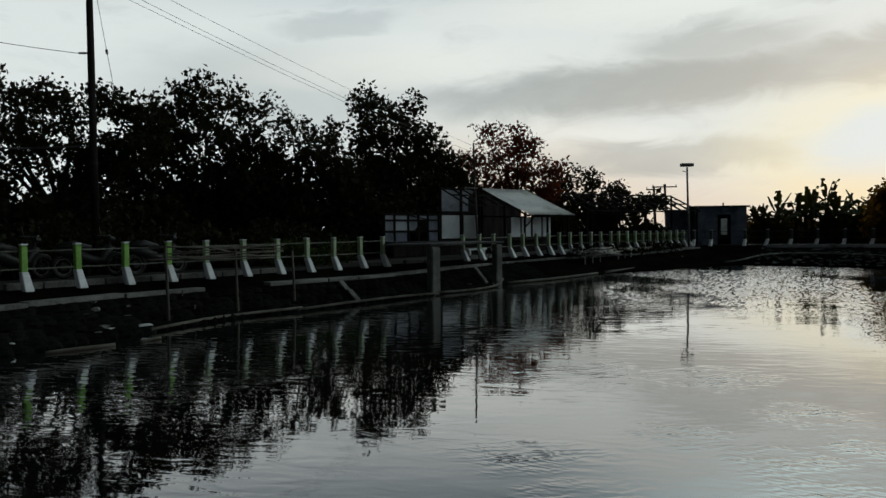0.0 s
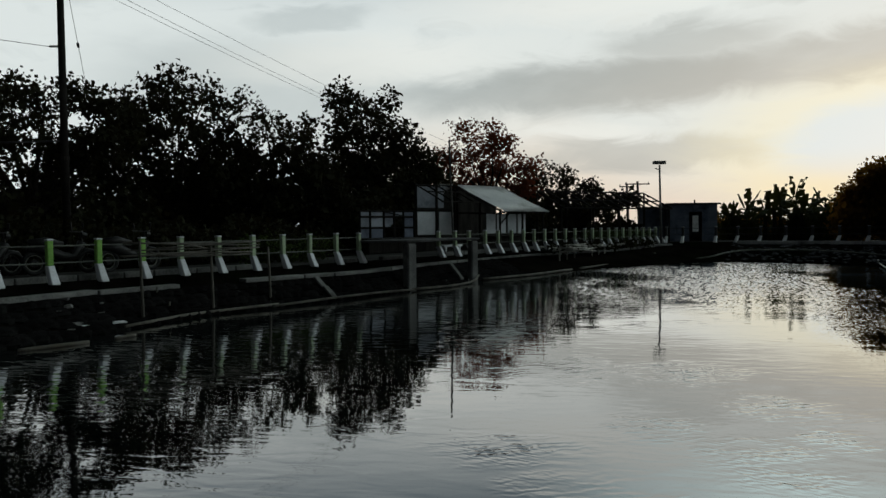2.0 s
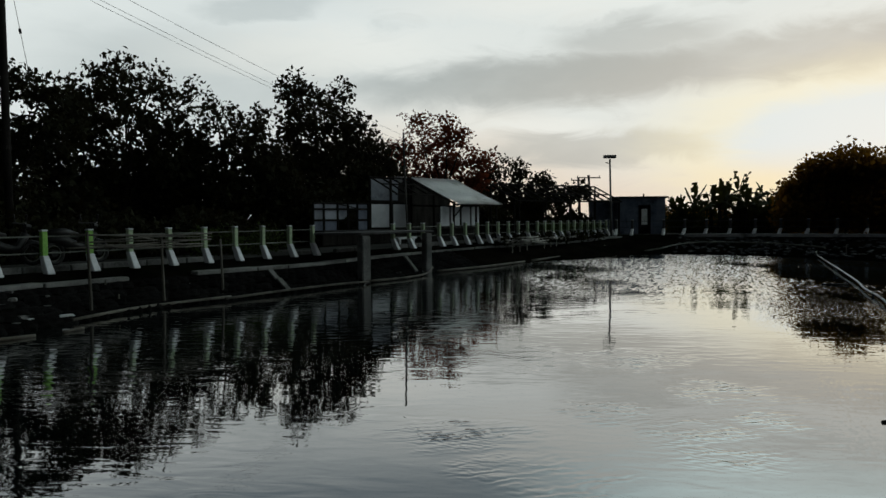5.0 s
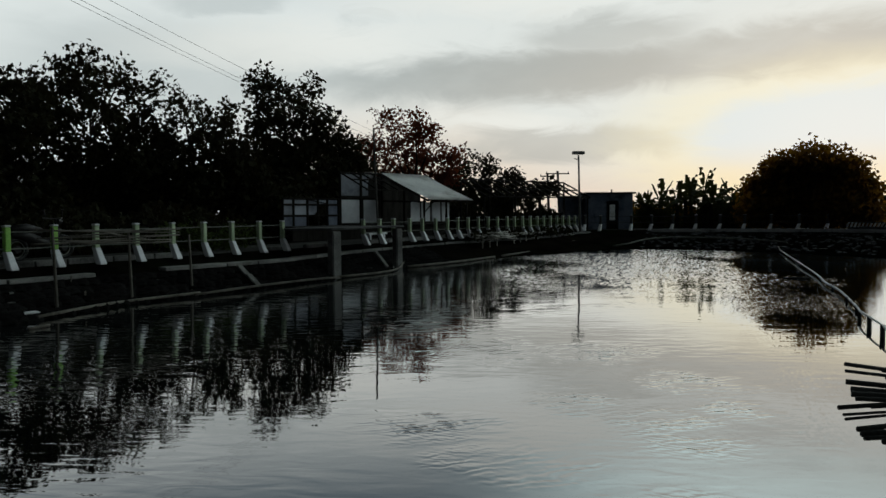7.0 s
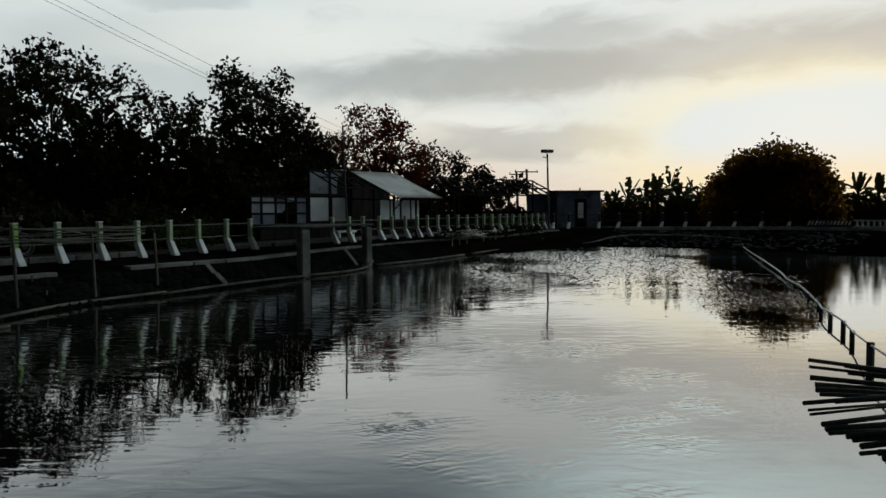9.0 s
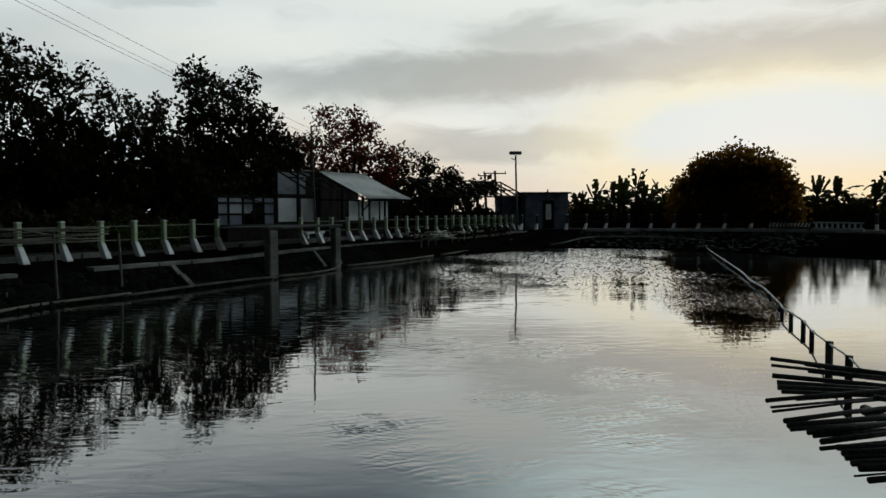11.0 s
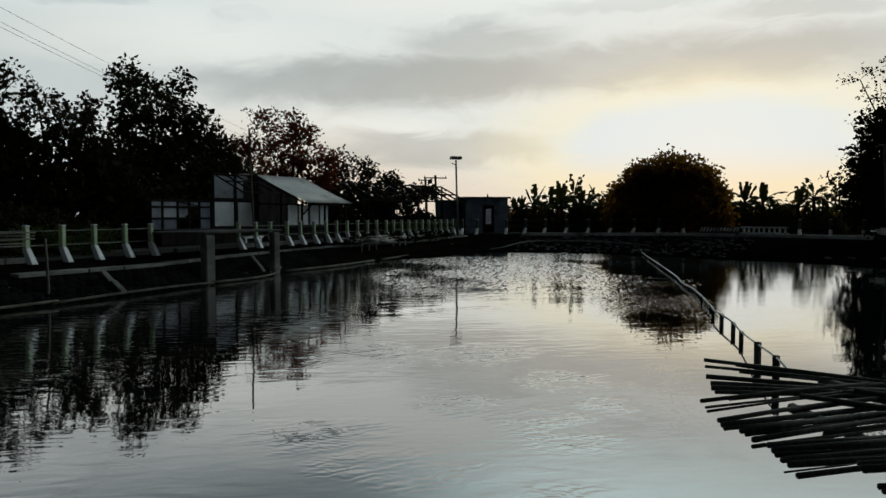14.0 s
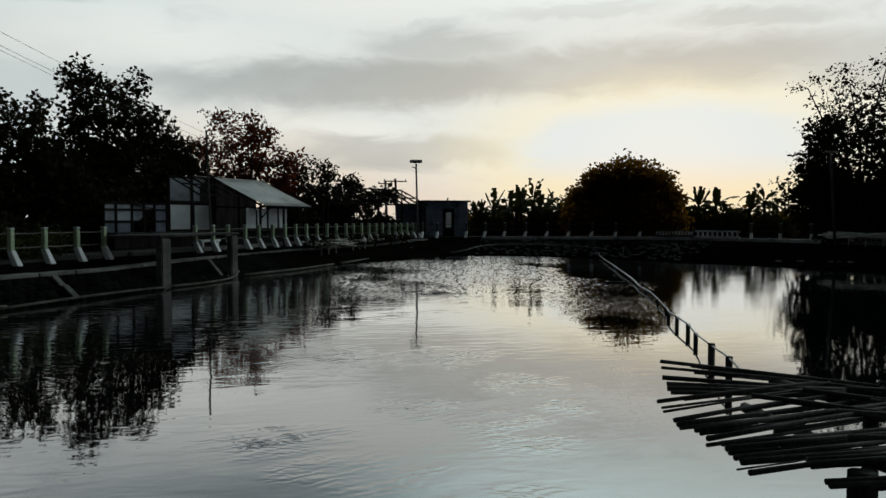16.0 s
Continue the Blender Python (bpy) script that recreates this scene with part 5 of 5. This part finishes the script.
shore_cane([(-5.5, 13.55, 0.07), (-4.9, 14.92, 0.09), (-4.4, 15.8, 0.08), (-3.3, 16.85, 0.10)], 0.03, "long pale bamboo cane lying along the waterline")
shore_cane([(-3.4, 16.7, 0.07), (-2.05, 18.3, 0.10), (-0.9, 19.75, 0.09), (-0.15, 20.5, 0.07)], 0.03, "long pale bamboo cane lying along the waterline")
shore_cane([(-6.25, 11.3, 0.02), (-5.9, 11.6, 0.03), (-5.5, 12.05, 0.02)], 0.03, "short pale cane floating by the stone bank")
shore_cane([(-5.22, 12.42, 0.02), (-5.0, 12.73, 0.03)], 0.025, "short pale cane floating by the stone bank")
shore_cane([(-0.2, 20.8, 0.06), (0.9, 21.9, 0.05), (1.7, 23.2, 0.07), (2.0, 24.2, 0.2)], 0.035, "bent bamboo cane round the deck's pillars")
shore_cane([(2.2, 24.5, 0.05), (4.2, 26.4, 0.06), (6.2, 29.0, 0.06)], 0.04, "long pale bamboo cane lying along the waterline")
shore_cane([(6.6, 29.4, 0.06), (8.3, 31.4, 0.08), (10.4, 33.9, 0.10)], 0.06, "thick pale bamboo boom at the water's edge")
shore_cane([(13.6, 34.9, 0.14), (14.5, 35.0, 0.26), (15.8, 35.9, 0.42), (17.21, 36.08, 0.50), (19.66, 34.82, 0.49), (21.08, 32.3, 0.38), (21.25, 31.9, 0.3)], 0.035, "long grey pipe lying along the far stone wall", RAIL)

ramp = thing("broken_slab", "broken concrete slab sloping down to the water", "concrete slab")
ta, tb = Vector((-2.75, 18.95, 0.62)), Vector((-2.18, 18.35, 0.05))
for i, f in enumerate((0.25, 0.75)):
    q = ta.lerp(tb, f) + Vector((0.03 * i, 0, 0.02 * i))
    m = (tb - ta).to_track_quat("X", "Z").to_matrix().to_4x4()
    part("slab_piece", boxed(q, ((tb - ta).length * 0.48, 0.16, 0.06), m, 0.012), CAP, ramp)
ramp = thing("broken_slab", "narrow concrete strip sloping down beneath the deck", "concrete slab")
ta, tb = Vector((1.05, 24.0, 0.62)), Vector((1.42, 23.6, 0.12))
part("slab_piece", boxed((ta + tb) / 2, ((tb - ta).length, 0.14, 0.06), (tb - ta).to_track_quat("X", "Z").to_matrix().to_4x4(), 0.012), CAP, ramp)

bench = thing("concrete_bench", "low white concrete bench beside the road", "bench")
bq, bt = Vector((1.15, 26.6, 0.8)), Matrix.Rotation(0.92, 4, "Z")
part("seat", boxed(bq + Vector((0, 0, 0.34)), (1.2, 0.34, 0.07), bt, 0.012), WHITE, bench)
for k in (-0.45, 0.45):
    part("leg", boxed(bq + bt @ Vector((k, 0, 0.15)), (0.1, 0.3, 0.32), bt, 0.012), WHITE, bench)


def heap(label, centre, direction, count, length, spread, z0, z1, seed, mat=BAMBOO):
    """A loose heap of canes."""
    rnd = random.Random(seed)
    ob = thing("bamboo_heap", label, "bamboo heap")
    c, d = Vector(centre), Vector(direction).normalized()
    n = Vector((-d.y, d.x, 0))
    for _ in range(count):
        q = c + d * rnd.uniform(-0.6, 0.6) + n * rnd.uniform(-spread, spread)
        t = (d + n * rnd.uniform(-0.35, 0.35)).normalized() * length * rnd.uniform(0.3, 0.55)
        part("cane", cane(bmesh.new(), q - t + Vector((0, 0, rnd.uniform(z0, z1))), q + t + Vector((0, 0, rnd.uniform(z0, z1))), rnd.uniform(0.025, 0.05), rnd, 0.6, 6), mat, ob, smooth=True)
    for k in (-0.7, 0.0, 0.7):
        q = c + d * k
        part("prop", cane(bmesh.new(), q + Vector((0, 0, -0.3 if c.x < 20 else 0.65)), q + Vector((0, 0, z1 - 0.1)), 0.028, rnd, 0.6, 6), mat, ob, smooth=True)


heap("tangled grey bamboo canes on props over the bank", (6.4, 30.9, 0.0), (0.62, 0.78, 0), 11, 2.6, 0.7, 0.72, 1.05, 61, CANE)
heap("tangled grey bamboo canes on props over the bank", (8.4, 33.4, 0.0), (0.62, 0.78, 0), 8, 2.4, 0.6, 0.72, 1.0, 62, CANE)
heap("stack of pale bamboo canes on the far bank", (29.4, 23.5, 0.0), (0.4, -0.9, 0), 18, 3.4, 0.5, 1.0, 1.32, 63, PALE_BAMBOO)

# parked scooter
def scooter(at, turn):
    ob = thing("motor_scooter", "dark motor scooter parked on the road behind the railing", "scooter", at=at, turn=turn)
    for x in (-0.6, 0.6):
        ring = [Vector((x + 0.235 * math.cos(k * math.tau / 20), 0, 0.29 + 0.235 * math.sin(k * math.tau / 20))) for k in range(21)]
        tyre = part("wheel", tubed([(x, -0.05, 0.29), (x, 0.05, 0.29)], 0.09, 12), BLACK, ob)
        part("tyre", tubed(ring, 0.05, 8), BLACK, tyre, smooth=True)
        hoop = [Vector((x + 0.18 * math.cos(k * math.tau / 20), 0, 0.29 + 0.18 * math.sin(k * math.tau / 20))) for k in range(21)]
        part("rim", tubed(hoop, 0.014, 6), RAIL, tyre, smooth=True)
    part("body", tubed([(-0.75, 0, 0.62), (-0.35, 0, 0.58), (0.0, 0, 0.42), (0.28, 0, 0.42), (0.46, 0, 0.75)], [0.07, 0.14, 0.12, 0.09, 0.1], 10), BLACK, ob, smooth=True)
    part("seat", tubed([(-0.72, 0, 0.76), (-0.35, 0, 0.76), (0.02, 0, 0.70)], [0.08, 0.12, 0.07], 10), BLACK, ob, smooth=True)
    part("fork", tubed([(0.6, 0, 0.29), (0.46, 0, 0.75), (0.4, 0, 0.98)], 0.03, 8), BLACK, ob)
    part("handlebar", tubed([(0.32, -0.33, 1.0), (0.4, 0, 0.98), (0.32, 0.33, 1.0)], 0.017, 6), STEEL, ob)
    part("mudguard", tubed([(0.86, 0, 0.36), (0.74, 0, 0.53), (0.56, 0, 0.57), (0.42, 0, 0.5)], 0.045, 8), BLACK, ob, smooth=True)
    part("headlight", tubed([(0.44, 0, 0.92), (0.56, 0, 0.9)], [0.08, 0.06], 10), BLACK, ob)
    for y in (-0.28, 0.28):
        part("mirror", tubed([(0.36, y, 1.0), (0.34, y * 1.15, 1.2)], [0.008, 0.03], 6), BLACK, ob)
    return ob


scooter(polar(-21.6, 19.2, 0.83), 58)
scooter(polar(-26.0, 18.9, 0.83), 48)
scooter(polar(-30.6, 18.6, 0.83), 62)

# pale rubble and litter on the masonry slope: place, width
SHARDS = [(-6.84, 14.04, 0.52, 0.17), (-6.63, 13.76, 0.40, 0.2), (-6.66, 13.41, 0.35, 0.1), (-6.22, 13.15, 0.15, 0.2), (-6.09, 13.14, 0.10, 0.16), (-6.16, 12.85, 0.08, 0.12), (-6.21, 13.31, 0.18, 0.14),
          (-5.72, 13.71, 0.08, 0.24), (-6.78, 13.04, 0.32, 0.09), (-6.49, 12.34, 0.10, 0.12), (-6.92, 11.48, 0.10, 0.13), (-6.27, 14.34, 0.40, 0.1), (-6.1, 13.93, 0.25, 0.12), (-5.96, 14.38, 0.3, 0.08),
          (-5.86, 14.54, 0.3, 0.06), (-5.55, 13.91, 0.05, 0.1), (-4.38, 16.8, 0.35, 0.08), (-4.25, 17.0, 0.37, 0.07), (0.8, 22.6, 0.14, 0.12), (1.6, 23.2, 0.1, 0.1)]
FAR_SHARDS = [(11.6, 35.9, 0.3, 0.22), (11.9, 36.1, 0.35, 0.16), (11.3, 35.3, 0.15, 0.16), (23.12, 22.36, 0.17, 0.2), (23.66, 21.79, 0.19, 0.22), (24.39, 20.98, 0.2, 0.2), (24.58, 20.76, 0.19, 0.15), (24.83, 20.46, 0.2, 0.2)]
for i, (x, y, z, w) in enumerate(SHARDS + FAR_SHARDS):
    ob = thing("rubble_shard", "pale broken piece of concrete rubble on the bank", "rubble", "rubble on the bank", at=(x, y, z + 0.03), turn=math.degrees(i * 1.9))
    bm = bmesh.new()
    bmesh.ops.create_cube(bm, size=1.0)
    bmesh.ops.subdivide_edges(bm, edges=list(bm.edges), cuts=1)
    for v in bm.verts:
        v.co += Vector((noise.noise(v.co * 2 + Vector((i * 3.1, 0, 0))), noise.noise(v.co * 2 + Vector((0, i * 2.3, 0))), noise.noise(v.co * 2 + Vector((0, 0, i * 1.7))))) * 0.5
        v.co = Vector((v.co.x * w, v.co.y * w * 0.6, v.co.z * w * 0.32))
    part("shard", bm, WHITE if i in (4, 7, 10) else CAP if i % 2 else DARK_CONCRETE, ob)
for x, y, z in ((-5.63, 15.56, 0.47), (-5.23, 15.16, 0.2)):
    ob = thing("short_stake", "short pale wooden stake in the stone bank", "stake")
    part("stake", cane(bmesh.new(), Vector((x, y, z - 0.12)), Vector((x + 0.01, y, z + 0.16)), 0.022, rng, 0.6, 6), BAMBOO, ob, smooth=True)

log = thing("floating_log", "dark waterlogged branch floating beside the hose", "log")
part("branch", cane(bmesh.new(), Vector((12.0, 18.12, 0.02)), Vector((12.62, 17.9, 0.03)), 0.035, rng, 0.6, 6), DARK_BAMBOO, log, smooth=True)
marker = thing("short_stake", "thin grey stake on the far bank's slope", "stake")
part("stake", cane(bmesh.new(), Vector((20.7, 29.64, 0.0)), Vector((20.69, 29.64, 0.56)), 0.03, rng, 0.6, 6), BAMBOO, marker, smooth=True)
plank = thing("lying_plank", "short pale plank lying on the far bank's slope", "plank")
part("board", boxed((21.15, 29.3, 0.16), (0.5, 0.16, 0.05), Matrix.Rotation(-0.62, 4, "Z"), 0.01), CAP, plank)

# wet masonry on the near bank slope, its deep shade put into the colour
wall_stones = tagged(new("bank_masonry"), "wet rubble masonry on the pond's sloping bank, shaded dark in its colour", "masonry", kind="structure")
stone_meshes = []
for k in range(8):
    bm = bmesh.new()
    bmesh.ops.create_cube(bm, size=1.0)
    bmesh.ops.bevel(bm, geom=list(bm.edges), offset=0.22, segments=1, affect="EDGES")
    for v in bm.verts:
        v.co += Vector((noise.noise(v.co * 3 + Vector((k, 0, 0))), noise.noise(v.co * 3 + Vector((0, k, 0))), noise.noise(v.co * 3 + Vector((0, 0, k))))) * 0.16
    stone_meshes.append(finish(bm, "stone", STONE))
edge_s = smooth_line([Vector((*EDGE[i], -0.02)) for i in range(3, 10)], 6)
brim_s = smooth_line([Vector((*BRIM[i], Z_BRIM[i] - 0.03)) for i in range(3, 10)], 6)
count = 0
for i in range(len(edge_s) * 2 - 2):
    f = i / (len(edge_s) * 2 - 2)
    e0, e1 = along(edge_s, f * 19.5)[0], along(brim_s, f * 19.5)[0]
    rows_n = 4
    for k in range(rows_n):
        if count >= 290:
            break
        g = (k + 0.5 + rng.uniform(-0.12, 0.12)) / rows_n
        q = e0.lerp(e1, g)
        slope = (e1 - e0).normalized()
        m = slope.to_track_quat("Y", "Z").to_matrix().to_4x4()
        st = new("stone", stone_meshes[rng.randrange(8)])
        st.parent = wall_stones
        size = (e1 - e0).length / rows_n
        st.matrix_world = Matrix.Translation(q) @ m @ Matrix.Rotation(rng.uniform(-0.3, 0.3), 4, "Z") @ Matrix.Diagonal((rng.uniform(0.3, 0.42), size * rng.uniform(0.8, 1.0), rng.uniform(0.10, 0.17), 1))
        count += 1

# rubble masonry on the far wall, too far off to pick apart
far_masonry = tagged(new("far_masonry"), "dark uneven rubble masonry on the far pond wall", "masonry", kind="structure")
edge_f = [Vector((*EDGE[i], 0.0)) for i in range(13, 17)]
brim_f = [Vector((*BRIM[i], 0.7)) for i in range(13, 17)]
verts, faces = [], []
for i in range(90):
    f = i / 89
    e0 = along(edge_f, f * sum((b - a).length for a, b in zip(edge_f, edge_f[1:])))[0]
    e1 = along(brim_f, f * sum((b - a).length for a, b in zip(brim_f, brim_f[1:])))[0]
    for k in range(6):
        if rng.random() < 0.35:
            continue
        q = e0.lerp(e1, rng.uniform(0.1, 1.0)) + Vector((rng.uniform(-0.1, 0.1), rng.uniform(-0.1, 0.1), 0))
        w, h = rng.uniform(0.05, 0.15), rng.uniform(0.03, 0.09)
        up, out = Vector((0, 0, 1)), (e0 - e1).normalized()
        side = up.cross(out).normalized()
        base = len(verts)
        for sx, sz, so in ((-1, -0.6, 0), (0, -1, 0), (1, -0.5, 0), (1, 0.6, 0), (0.1, 1, 0), (-1, 0.7, 0), (0, 0.1, 1)):
            verts.append(q + side * w * sx * rng.uniform(0.8, 1.2) + up * (h * sz * 0.8 + 0.02) + out * (0.12 * so - 0.03))
        faces += [(base + j, base + (j + 1) % 6, base + 6) for j in range(6)]
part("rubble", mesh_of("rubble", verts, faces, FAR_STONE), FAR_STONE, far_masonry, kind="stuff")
